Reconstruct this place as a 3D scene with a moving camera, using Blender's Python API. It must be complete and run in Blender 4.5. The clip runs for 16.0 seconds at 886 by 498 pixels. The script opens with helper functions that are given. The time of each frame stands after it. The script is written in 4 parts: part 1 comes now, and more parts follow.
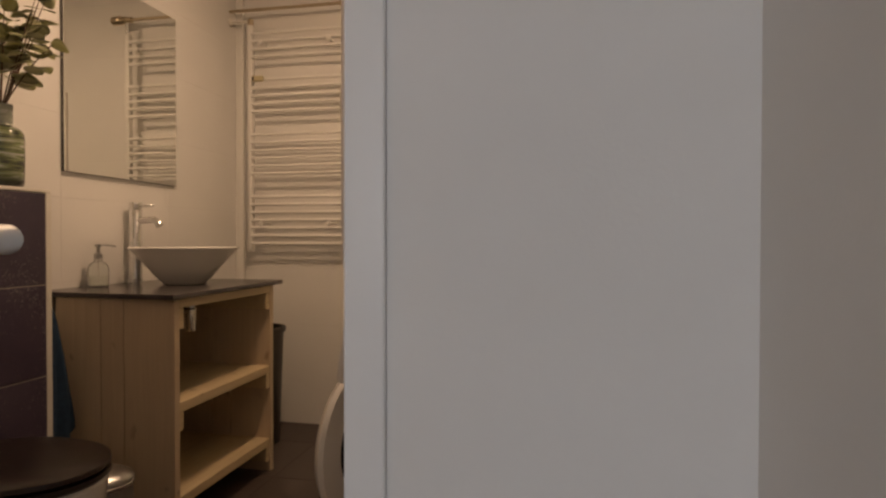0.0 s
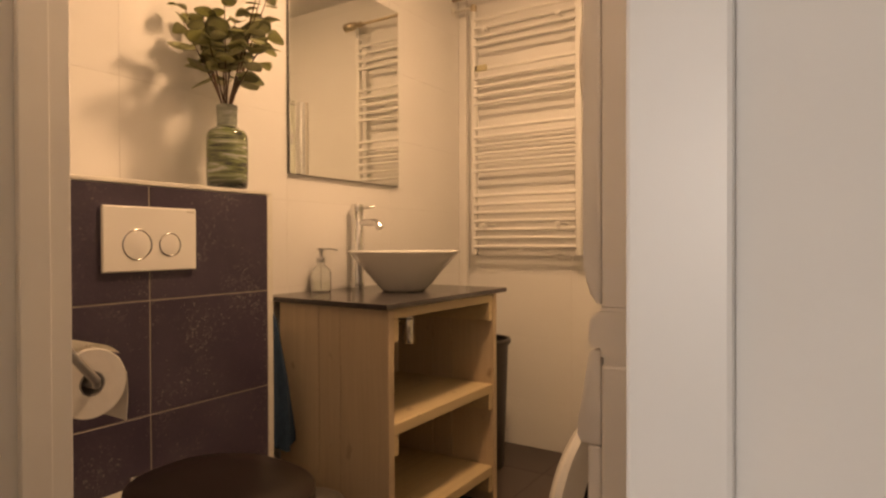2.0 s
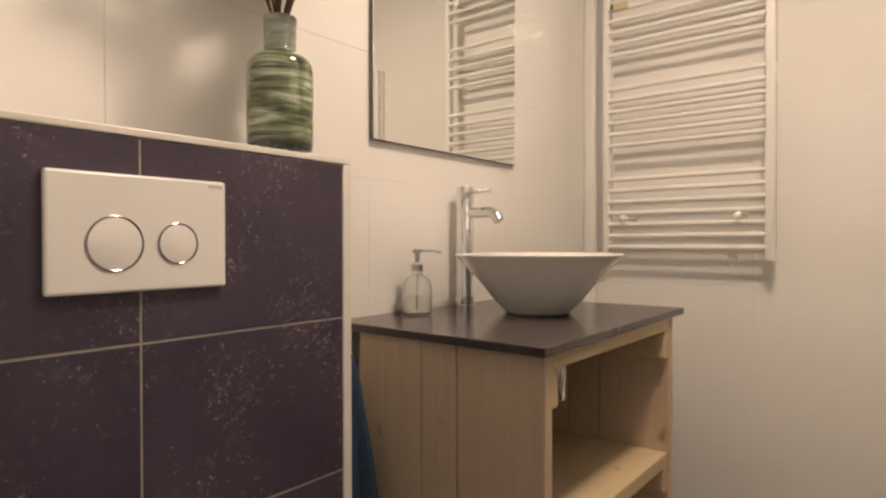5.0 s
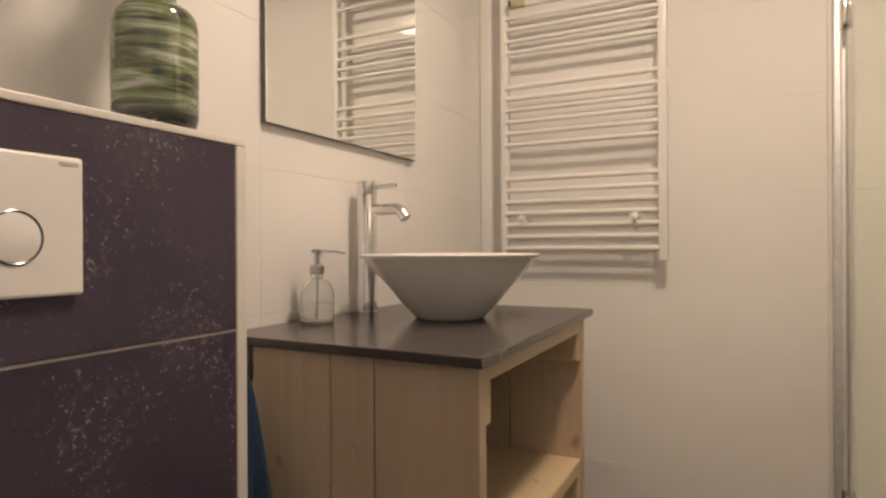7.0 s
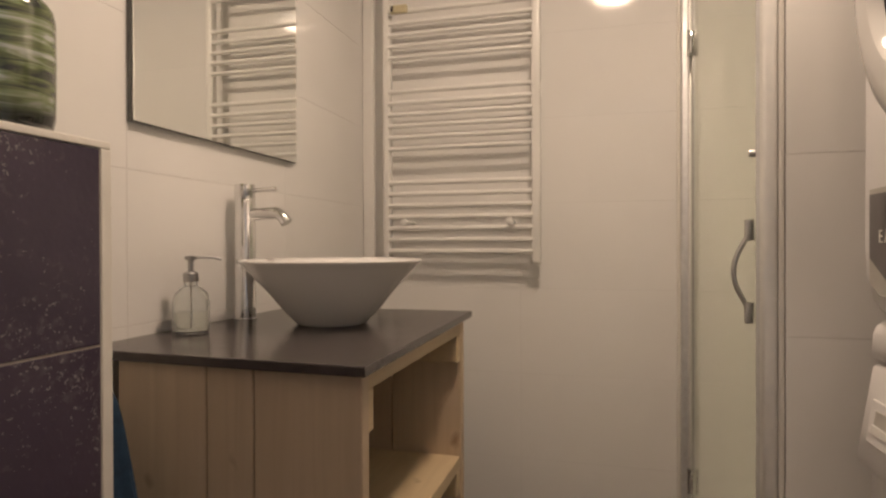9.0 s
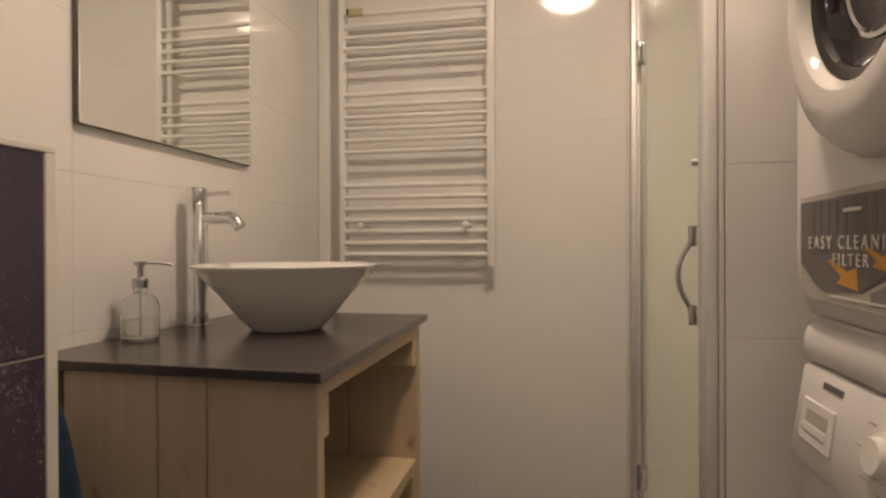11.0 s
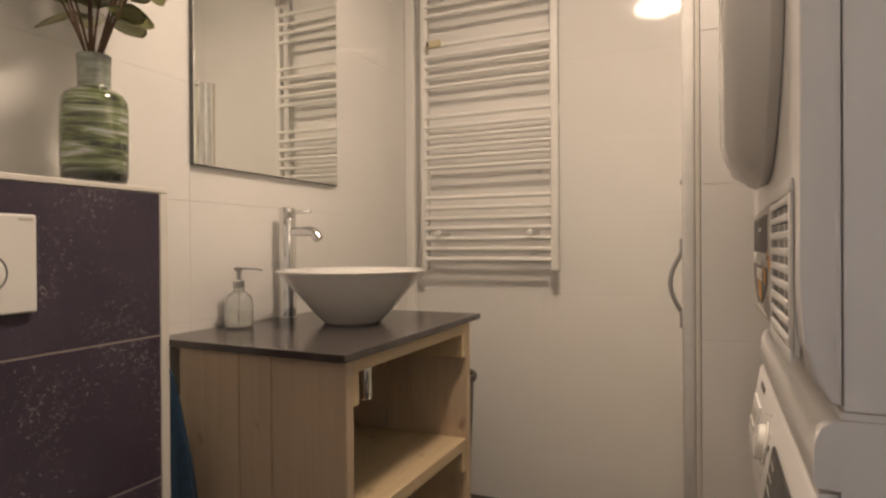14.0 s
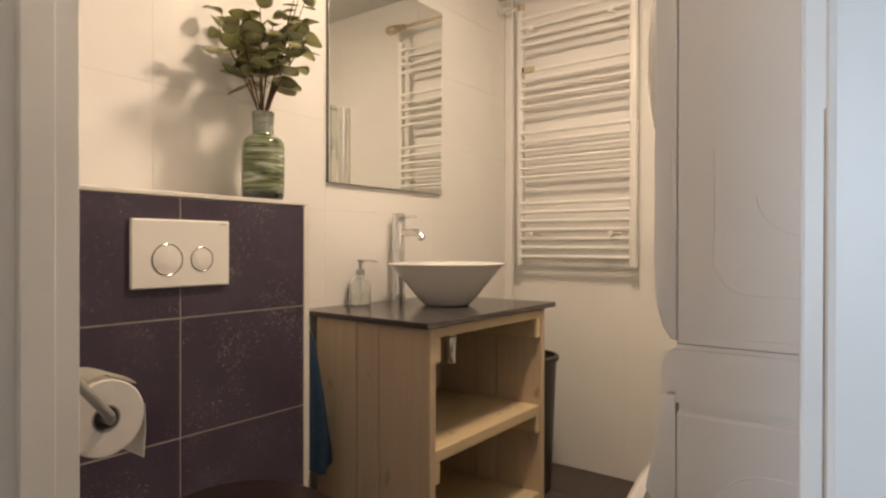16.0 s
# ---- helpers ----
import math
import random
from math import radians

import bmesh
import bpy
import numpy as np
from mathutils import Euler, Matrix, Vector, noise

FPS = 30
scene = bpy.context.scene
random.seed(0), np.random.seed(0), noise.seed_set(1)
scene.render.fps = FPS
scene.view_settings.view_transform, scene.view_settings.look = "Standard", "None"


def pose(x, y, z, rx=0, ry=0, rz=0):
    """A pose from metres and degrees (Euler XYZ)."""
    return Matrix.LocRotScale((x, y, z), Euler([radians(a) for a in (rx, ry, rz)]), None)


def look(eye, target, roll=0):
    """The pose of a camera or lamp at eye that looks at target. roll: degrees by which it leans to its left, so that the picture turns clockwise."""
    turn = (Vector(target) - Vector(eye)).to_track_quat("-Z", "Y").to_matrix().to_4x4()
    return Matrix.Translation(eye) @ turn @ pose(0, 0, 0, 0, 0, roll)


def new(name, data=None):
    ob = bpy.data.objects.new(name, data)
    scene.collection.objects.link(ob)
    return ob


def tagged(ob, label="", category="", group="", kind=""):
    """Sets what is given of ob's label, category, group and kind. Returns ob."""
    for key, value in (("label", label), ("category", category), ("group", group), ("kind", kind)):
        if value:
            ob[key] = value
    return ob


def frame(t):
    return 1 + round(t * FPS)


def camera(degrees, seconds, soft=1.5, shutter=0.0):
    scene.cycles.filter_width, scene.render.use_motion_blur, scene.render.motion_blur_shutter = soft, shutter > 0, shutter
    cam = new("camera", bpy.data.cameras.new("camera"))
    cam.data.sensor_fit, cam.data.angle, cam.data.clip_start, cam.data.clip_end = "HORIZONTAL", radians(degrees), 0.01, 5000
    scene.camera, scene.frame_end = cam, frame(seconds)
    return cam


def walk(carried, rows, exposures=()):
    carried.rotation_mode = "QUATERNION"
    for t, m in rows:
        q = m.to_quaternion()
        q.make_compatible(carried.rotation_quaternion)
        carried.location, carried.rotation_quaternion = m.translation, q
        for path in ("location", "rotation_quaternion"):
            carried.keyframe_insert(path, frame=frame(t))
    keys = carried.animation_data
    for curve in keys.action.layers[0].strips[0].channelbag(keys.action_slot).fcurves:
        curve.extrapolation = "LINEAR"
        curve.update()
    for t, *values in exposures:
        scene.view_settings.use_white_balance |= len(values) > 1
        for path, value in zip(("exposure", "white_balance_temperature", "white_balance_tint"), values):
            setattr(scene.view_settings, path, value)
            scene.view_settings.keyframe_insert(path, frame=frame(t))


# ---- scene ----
cam = camera(72.3, 16.0, soft=2.4)
PATH = [
    (0, (1.85, -1.678, 1.033), (1.45, 0.281, 1.004), 0.1),
    (0.5, (1.828, -1.615, 1.027), (1.195, 0.282, 0.999), -0.2),
    (1, (1.8, -1.536, 1.025), (0.973, 0.285, 0.999), -0.1),
    (1.5, (1.738, -1.41, 1.031), (0.769, 0.339, 1.006), -0.2),
    (2, (1.679, -1.311, 1.032), (0.602, 0.374, 1.012), -0.2),
    (2.5, (1.624, -1.219, 1.047), (0.483, 0.424, 1.027), -0.2),
    (3, (1.525, -1.117, 1.058), (0.341, 0.495, 1.034), -0.1),
    (3.5, (1.408, -1.024, 1.05), (0.184, 0.558, 1.029), -0.1),
    (4, (1.28, -0.942, 1.035), (0.026, 0.616, 1.019), -0.1),
    (6.5, (0.938, -0.738, 1.025), (-0.104, 0.969, 1.01), -0.0),
    (7, (0.928, -0.739, 1.016), (0.042, 1.054, 1.013), -0.3),
    (7.5, (0.933, -0.749, 1.02), (0.175, 1.102, 1.01), -0.2),
    (8, (0.933, -0.757, 1.03), (0.271, 1.13, 1.023), -0.2),
    (8.5, (0.934, -0.756, 1.036), (0.35, 1.157, 1.027), -0.3),
    (9, (0.934, -0.757, 1.035), (0.41, 1.173, 1.023), -0.2),
    (11.5, (0.946, -0.774, 1.044), (0.581, 1.192, 1.035), -0.3),
    (12, (0.969, -0.779, 1.044), (0.617, 1.189, 1.034), -0.3),
    (12.5, (1.011, -0.789, 1.053), (0.65, 1.178, 1.046), -0.3),
    (13, (1.07, -0.819, 1.061), (0.657, 1.137, 1.054), -0.3),
    (13.5, (1.157, -0.87, 1.069), (0.574, 1.043, 1.064), -0.3),
    (14, (1.255, -0.929, 1.069), (0.441, 0.897, 1.059), -0.4),
    (14.5, (1.338, -0.998, 1.062), (0.372, 0.754, 1.056), -0.0),
    (15, (1.424, -1.066, 1.066), (0.356, 0.625, 1.057), -0.1),
    (15.5, (1.519, -1.131, 1.07), (0.379, 0.513, 1.06), -0.1),
    (16, (1.605, -1.212, 1.063), (0.412, 0.394, 1.054), 0.1),
]
EXPOSURES = [
    (0.0, -0.54, 7500, 18), (0.5, -0.6, 8100, 21), (1.0, -0.38, 8500, 22), (1.5, -0.15, 9200, 22), (2.0, 0.15, 9600, 22), (2.5, 0.27, 8700, 20),
    (3.0, 0.42, 6900, 13), (3.5, 0.46, 6100, 10), (4.0, 0.46, 5900, 10), (7.0, 0.33, 5850, 10), (8.5, 0.07, 5900, 11), (13.0, -0.12, 5950, 10), (14.5, 0.29, 5800, 8), (15.0, 0.34, 5800, 7), (16.0, 0.43, 6100, 8),
]
walk(cam, [(t, look(eye, target, roll)) for t, eye, target, roll in PATH], EXPOSURES)

# ---- world and light ----
world = bpy.data.worlds.new("sky")
world.use_nodes = True
scene.world = world
sky = world.node_tree.nodes.new("ShaderNodeTexSky")
sky.sky_type, sky.sun_disc = "NISHITA", False
sky.sun_elevation, sky.sun_rotation = radians(35), radians(200)
world.node_tree.links.new(sky.outputs[0], world.node_tree.nodes["Background"].inputs[0])
world.node_tree.nodes["Background"].inputs[1].default_value = 0.1


def lamp(name, kind, m, energy, colour, size):
    data = bpy.data.lights.new(name, kind)
    data.energy, data.color = energy, colour
    if kind == "AREA":
        data.shape, data.size, data.size_y = ("ELLIPSE" if size[0] == size[1] else "RECTANGLE"), size[0], size[1]
    else:
        data.shadow_soft_size = size
    ob = new(name, data)
    ob.matrix_world = m
    return ob


LAMP_X, LAMP_Y, CEIL = 0.98, 0.23, 2.50
lamp("ceiling_bulb", "AREA", pose(LAMP_X, LAMP_Y, CEIL - 0.064), 14.5, (1.0, 0.71, 0.47), (0.27, 0.27))
lamp("ceiling_bulb", "POINT", pose(LAMP_X, LAMP_Y, CEIL - 0.062), 9.0, (1.0, 0.71, 0.47), 0.055)
# cool light reaching the doorway; where it comes from is assumed, out of view
lamp("assumed_hall_daylight", "AREA", pose(1.2, -6.98, 1.55, 90, 0, 0), 80, (0.77, 0.87, 1.0), (1.2, 1.3))

# ---- materials ----


def material(name, colour, rough=0.5, metal=0.0, colour2=None, scale=8.0, bump=0.0, bump_scale=60.0, vary=0.0, stretch=(1, 1, 1), **more):
    """A surface with colour variation at a large and a small scale and a fine relief."""
    m = bpy.data.materials.new(name)
    m.use_nodes = True
    n, l = m.node_tree.nodes, m.node_tree.links
    b = n["Principled BSDF"]
    b.inputs["Base Color"].default_value = (*colour, 1)
    b.inputs["Roughness"].default_value = rough
    b.inputs["Metallic"].default_value = metal
    for key, value in more.items():
        b.inputs[key.replace("_", " ")].default_value = value
    co = n.new("ShaderNodeTexCoord")
    mp = n.new("ShaderNodeMapping")
    mp.inputs["Scale"].default_value = stretch
    l.new(co.outputs["Object"], mp.inputs["Vector"])
    if colour2:
        a = n.new("ShaderNodeTexNoise")
        a.inputs["Scale"].default_value, a.inputs["Detail"].default_value = scale, 6
        l.new(mp.outputs[0], a.inputs["Vector"])
        mix = n.new("ShaderNodeMix")
        mix.data_type = "RGBA"
        mix.inputs["A"].default_value, mix.inputs["B"].default_value = (*colour, 1), (*colour2, 1)
        ramp = n.new("ShaderNodeMapRange")
        ramp.inputs["From Min"].default_value, ramp.inputs["From Max"].default_value = 0.3, 0.7
        l.new(a.outputs["Fac"], ramp.inputs["Value"])
        fac = ramp.outputs[0]
        if vary:
            info = n.new("ShaderNodeObjectInfo")
            add = n.new("ShaderNodeMath")
            add.operation = "MULTIPLY_ADD"
            add.inputs[1].default_value = vary
            l.new(info.outputs["Random"], add.inputs[0])
            l.new(fac, add.inputs[2])
            fac = add.outputs[0]
        l.new(fac, mix.inputs["Factor"])
        l.new(mix.outputs["Result"], b.inputs["Base Color"])
        rr = n.new("ShaderNodeMapRange")
        rr.inputs["To Min"].default_value, rr.inputs["To Max"].default_value = rough * 0.85, min(1, rough * 1.2)
        l.new(a.outputs["Fac"], rr.inputs["Value"])
        l.new(rr.outputs[0], b.inputs["Roughness"])
    if bump:
        f = n.new("ShaderNodeTexNoise")
        f.inputs["Scale"].default_value, f.inputs["Detail"].default_value = bump_scale, 4
        l.new(mp.outputs[0], f.inputs["Vector"])
        bp = n.new("ShaderNodeBump")
        bp.inputs["Strength"].default_value, bp.inputs["Distance"].default_value = bump, 0.002
        l.new(f.outputs["Fac"], bp.inputs["Height"])
        l.new(bp.outputs[0], b.inputs["Normal"])
    return m


def slate(name):
    """Dark tile with faint smudges and sharp pale specks that gather in clouds."""
    m = material(name, (0.043, 0.031, 0.056), 0.36, colour2=(0.069, 0.053, 0.084), scale=5, bump=0.25, bump_scale=90, vary=0.25)
    n, l = m.node_tree.nodes, m.node_tree.links
    b = n["Principled BSDF"]
    surface = b.inputs["Base Color"].links[0].from_socket
    co = n.new("ShaderNodeNewGeometry")

    def noise(scale, detail, distort=0.0):
        t = n.new("ShaderNodeTexNoise")
        t.inputs["Scale"].default_value, t.inputs["Detail"].default_value, t.inputs["Distortion"].default_value = scale, detail, distort
        l.new(co.outputs["Position"], t.inputs["Vector"])
        return t.outputs["Fac"]

    cloud = noise(6.5, 4)
    for scale, detail, low, high, most, colour in ((14, 5, 0.74, 1.08, 0.22, (0.115, 0.10, 0.12)), (70, 4, 0.84, 1.02, 0.46, (0.17, 0.155, 0.175)), (165, 2, 0.93, 0.99, 0.6, (0.36, 0.34, 0.34))):
        add = n.new("ShaderNodeMath")
        add.operation = "MULTIPLY_ADD"
        add.inputs[1].default_value = 0.5
        l.new(cloud, add.inputs[0])
        l.new(noise(scale, detail, 0.4), add.inputs[2])
        cut = n.new("ShaderNodeMapRange")
        cut.inputs["From Min"].default_value, cut.inputs["From Max"].default_value = low, high
        cut.inputs["To Max"].default_value = most
        l.new(add.outputs[0], cut.inputs["Value"])
        mix = n.new("ShaderNodeMix")
        mix.data_type = "RGBA"
        mix.inputs["B"].default_value = (*colour, 1)
        l.new(cut.outputs[0], mix.inputs["Factor"])
        l.new(surface, mix.inputs["A"])
        surface = mix.outputs["Result"]
    l.new(surface, b.inputs["Base Color"])
    return m


def wood(name, pale, dark, along):
    """Pine: grain lines along one axis, broad bands and brown knots."""
    m = bpy.data.materials.new(name)
    m.use_nodes = True
    n, l = m.node_tree.nodes, m.node_tree.links
    b = n["Principled BSDF"]
    b.inputs["Roughness"].default_value = 0.55
    geo = n.new("ShaderNodeNewGeometry")
    info = n.new("ShaderNodeObjectInfo")
    off = n.new("ShaderNodeVectorMath")
    off.operation = "MULTIPLY_ADD"
    off.inputs[1].default_value = (3.1, 5.3, 7.7)
    l.new(info.outputs["Random"], off.inputs[0])
    l.new(geo.outputs["Position"], off.inputs[2])
    mp = n.new("ShaderNodeMapping")
    mp.inputs["Scale"].default_value = [1.2 if i == along else 22 for i in range(3)]
    l.new(off.outputs[0], mp.inputs["Vector"])
    grain = n.new("ShaderNodeTexNoise")
    grain.inputs["Scale"].default_value, grain.inputs["Detail"].default_value, grain.inputs["Distortion"].default_value = 2.2, 7, 0.6
    l.new(mp.outputs[0], grain.inputs["Vector"])
    mk = n.new("ShaderNodeMapping")
    mk.inputs["Scale"].default_value = [5.5 if i == along else 8.5 for i in range(3)]
    warp = n.new("ShaderNodeTexNoise")
    warp.inputs["Scale"].default_value, warp.inputs["Detail"].default_value = 14, 2
    l.new(off.outputs[0], warp.inputs["Vector"])
    swirl = n.new("ShaderNodeVectorMath")
    swirl.operation = "MULTIPLY_ADD"
    swirl.inputs[1].default_value = (0.07, 0.07, 0.07)
    l.new(warp.outputs["Color"], swirl.inputs[0])
    l.new(off.outputs[0], swirl.inputs[2])
    l.new(swirl.outputs[0], mk.inputs["Vector"])
    knot = n.new("ShaderNodeTexVoronoi")
    knot.inputs["Scale"].default_value = 1.0
    l.new(mk.outputs[0], knot.inputs["Vector"])
    kr = n.new("ShaderNodeMapRange")
    kr.inputs["From Min"].default_value, kr.inputs["From Max"].default_value = 0.04, 0.15
    kr.inputs["To Min"].default_value, kr.inputs["To Max"].default_value = 0.72, 0.0
    l.new(knot.outputs["Distance"], kr.inputs["Value"])
    g = n.new("ShaderNodeMapRange")
    g.inputs["From Min"].default_value, g.inputs["From Max"].default_value = 0.15, 0.95
    l.new(grain.outputs["Fac"], g.inputs["Value"])
    mix = n.new("ShaderNodeMix")
    mix.data_type = "RGBA"
    mix.inputs["A"].default_value, mix.inputs["B"].default_value = (*pale, 1), (*dark, 1)
    l.new(g.outputs[0], mix.inputs["Factor"])
    mix2 = n.new("ShaderNodeMix")
    mix2.data_type = "RGBA"
    mix2.inputs["B"].default_value = (dark[0] * 0.5, dark[1] * 0.42, dark[2] * 0.38, 1)
    l.new(kr.outputs[0], mix2.inputs["Factor"])
    l.new(mix.outputs["Result"], mix2.inputs["A"])
    l.new(mix2.outputs["Result"], b.inputs["Base Color"])
    bp = n.new("ShaderNodeBump")
    bp.inputs["Strength"].default_value, bp.inputs["Distance"].default_value = 0.25, 0.002
    l.new(grain.outputs["Fac"], bp.inputs["Height"])
    l.new(bp.outputs[0], b.inputs["Normal"])
    return m


def banded_glaze(name):
    """Green glass with wavy dark and pale rings and a nearly black foot."""
    m = bpy.data.materials.new(name)
    m.use_nodes = True
    n, l = m.node_tree.nodes, m.node_tree.links
    b = n["Principled BSDF"]
    b.inputs["Roughness"].default_value, b.inputs["Coat Weight"].default_value = 0.05, 0.8
    co = n.new("ShaderNodeTexCoord")
    mp = n.new("ShaderNodeMapping")
    mp.inputs["Scale"].default_value = (7, 7, 62)
    l.new(co.outputs["Object"], mp.inputs["Vector"])
    band = n.new("ShaderNodeTexNoise")
    band.inputs["Scale"].default_value, band.inputs["Detail"].default_value, band.inputs["Distortion"].default_value = 1.4, 5, 0.8
    l.new(mp.outputs[0], band.inputs["Vector"])
    ramp = n.new("ShaderNodeValToRGB")
    e = ramp.color_ramp.elements
    e[0].position, e[0].color = 0.335, (0.042, 0.050, 0.042, 1)
    e[1].position, e[1].color = 0.64, (0.44, 0.47, 0.43, 1)
    mid = e.new(0.45)
    mid.color = (0.13, 0.16, 0.075, 1)
    mid2 = e.new(0.53)
    mid2.color = (0.22, 0.27, 0.14, 1)
    l.new(band.outputs["Fac"], ramp.inputs["Fac"])
    sep = n.new("ShaderNodeSeparateXYZ")
    l.new(co.outputs["Object"], sep.inputs[0])
    low = n.new("ShaderNodeMapRange")
    low.inputs["From Min"].default_value, low.inputs["From Max"].default_value = 0.016, 0.040
    low.inputs["To Min"].default_value, low.inputs["To Max"].default_value = 0.9, 0.0
    l.new(sep.outputs["Z"], low.inputs["Value"])
    mix = n.new("ShaderNodeMix")
    mix.data_type = "RGBA"
    mix.inputs["B"].default_value = (0.012, 0.013, 0.016, 1)
    l.new(low.outputs[0], mix.inputs["Factor"])
    l.new(ramp.outputs["Color"], mix.inputs["A"])
    high = n.new("ShaderNodeMapRange")
    high.inputs["From Min"].default_value, high.inputs["From Max"].default_value = 0.186, 0.197
    high.inputs["To Max"].default_value = 0.65
    l.new(sep.outputs["Z"], high.inputs["Value"])
    swirl = n.new("ShaderNodeTexNoise")
    swirl.inputs["Scale"].default_value, swirl.inputs["Detail"].default_value, swirl.inputs["Distortion"].default_value = 32, 3, 1.6
    l.new(co.outputs["Object"], swirl.inputs["Vector"])
    pale = n.new("ShaderNodeMix")
    pale.data_type = "RGBA"
    pale.inputs["A"].default_value, pale.inputs["B"].default_value = (0.14, 0.16, 0.15, 1), (0.46, 0.50, 0.48, 1)
    l.new(swirl.outputs["Fac"], pale.inputs["Factor"])
    neck = n.new("ShaderNodeMix")
    neck.data_type = "RGBA"
    l.new(high.outputs[0], neck.inputs["Factor"])
    l.new(mix.outputs["Result"], neck.inputs["A"])
    l.new(pale.outputs["Result"], neck.inputs["B"])
    l.new(neck.outputs["Result"], b.inputs["Base Color"])
    return m


WHITE_TILE = material("white_glazed_tile", (0.85, 0.84, 0.82), 0.07, colour2=(0.83, 0.82, 0.80), scale=5, bump=0.03, bump_scale=18, vary=0.25)
GROUT = material("pale_grout", (0.77, 0.755, 0.73), 0.7, colour2=(0.73, 0.715, 0.69), scale=30, bump=0.3)
DARK_GROUT = material("grey_grout", (0.40, 0.36, 0.32), 0.9, colour2=(0.32, 0.29, 0.26), scale=30, bump=0.3)
FLOOR_GROUT = material("dark_grey_grout", (0.11, 0.095, 0.085), 0.9, colour2=(0.085, 0.072, 0.065), scale=30, bump=0.3)
SLATE = slate("dark_speckled_tile")
FLOOR_TILE = material("dark_brown_floor_tile", (0.055, 0.040, 0.035), 0.45, colour2=(0.082, 0.062, 0.054), scale=6, bump=0.2, bump_scale=70, vary=0.4)
PLASTER = material("white_plaster", (0.78, 0.77, 0.75), 0.8, colour2=(0.74, 0.73, 0.71), scale=3, bump=0.15, bump_scale=140)
PAINT = material("white_lacquer", (0.80, 0.80, 0.79), 0.35, colour2=(0.77, 0.77, 0.76), scale=4, bump=0.04, bump_scale=60)
TRIM = material("white_plastic_trim", (0.78, 0.76, 0.71), 0.4, colour2=(0.72, 0.70, 0.65), scale=14)
# one pine, lighting put into its colour: shaded uprights pinker, lit shelves paler and yellower
PINE_UP_SHADED = wood("pine_upright_shaded", (0.63, 0.505, 0.36), (0.50, 0.385, 0.265), 2)
PINE_LONG_LIT = wood("pine_lengthwise_lit", (0.68, 0.55, 0.35), (0.53, 0.41, 0.25), 1)
STONE = material("dark_stone", (0.062, 0.053, 0.051), 0.20, colour2=(0.082, 0.071, 0.068), scale=25, bump=0.05, bump_scale=120)
CERAMIC = material("white_ceramic", (0.82, 0.81, 0.79), 0.08, colour2=(0.80, 0.79, 0.77), scale=3, Coat_Weight=0.4)
ENAMEL = material("white_enamel", (0.87, 0.86, 0.83), 0.25, colour2=(0.84, 0.83, 0.80), scale=6)
MACHINE = material("white_machine_lacquer", (0.84, 0.83, 0.83), 0.38, colour2=(0.81, 0.80, 0.80), scale=5, bump=0.012, bump_scale=40)
CHROME = material("chrome", (0.80, 0.80, 0.80), 0.07, 1.0, colour2=(0.72, 0.72, 0.72), scale=20)
STEEL = material("brushed_steel", (0.56, 0.56, 0.56), 0.3, 1.0, colour2=(0.47, 0.47, 0.47), scale=30)
RING = material("worn_chrome_ring", (0.42, 0.41, 0.40), 0.18, 1.0, colour2=(0.34, 0.33, 0.32), scale=30)
BRASS = material("tarnished_brass_pipe", (0.58, 0.49, 0.36), 0.3, 1.0, colour2=(0.48, 0.40, 0.29), scale=25)
MIRROR = material("mirror_silver", (0.86, 0.87, 0.84), 0.0, 1.0)
GLASS = material("clear_glass", (0.90, 0.94, 0.86), 0.0, Transmission_Weight=1.0, IOR=1.1)
SOAP_GLASS = material("bottle_glass", (0.95, 0.97, 0.96), 0.03, Transmission_Weight=1.0, IOR=1.45)
SOAP = material("clear_soap", (0.93, 0.94, 0.90), 0.05, Transmission_Weight=1.0, IOR=1.33)
EDGE = material("dark_mirror_edge", (0.10, 0.10, 0.095), 0.25, 0.6, colour2=(0.16, 0.16, 0.15), scale=30)
VASE = banded_glaze("green_banded_glass")
LEAF = material("eucalyptus_leaf", (0.31, 0.32, 0.12), 0.38, colour2=(0.45, 0.46, 0.28), scale=14, vary=0.8, bump=0.1)
STEM = material("brown_stem", (0.085, 0.045, 0.030), 0.65, colour2=(0.12, 0.07, 0.04), scale=40)
PAPER = material("toilet_paper", (0.83, 0.80, 0.76), 0.95, colour2=(0.78, 0.75, 0.71), scale=40, bump=0.1, bump_scale=220)
CREAM = material("yellowed_cream_plastic", (0.60, 0.54, 0.34), 0.4, colour2=(0.54, 0.48, 0.30), scale=20)
GLOSS = material("glossy_white_plastic", (0.80, 0.79, 0.77), 0.09, colour2=(0.78, 0.77, 0.75), scale=4)
GREY_PLASTIC = material("grey_plastic", (0.30, 0.29, 0.28), 0.4, colour2=(0.25, 0.24, 0.24), scale=12)
SEAT = material("dark_wood_seat", (0.012, 0.008, 0.007), 0.30, colour2=(0.022, 0.013, 0.011), scale=9, stretch=(1, 8, 1))
BASKET = material("dark_brown_plastic", (0.040, 0.032, 0.028), 0.4, colour2=(0.055, 0.045, 0.040), scale=10)
TOWEL = material("dark_teal_terry", (0.012, 0.034, 0.072), 0.95, colour2=(0.020, 0.052, 0.100), scale=60, bump=0.8, bump_scale=300)
BLACK = material("black_plastic", (0.018, 0.018, 0.020), 0.3, colour2=(0.026, 0.026, 0.028), scale=20)
DOOR_GLASS = material("dark_door_glass", (0.014, 0.013, 0.018), 0.05, colour2=(0.024, 0.021, 0.028), scale=3)
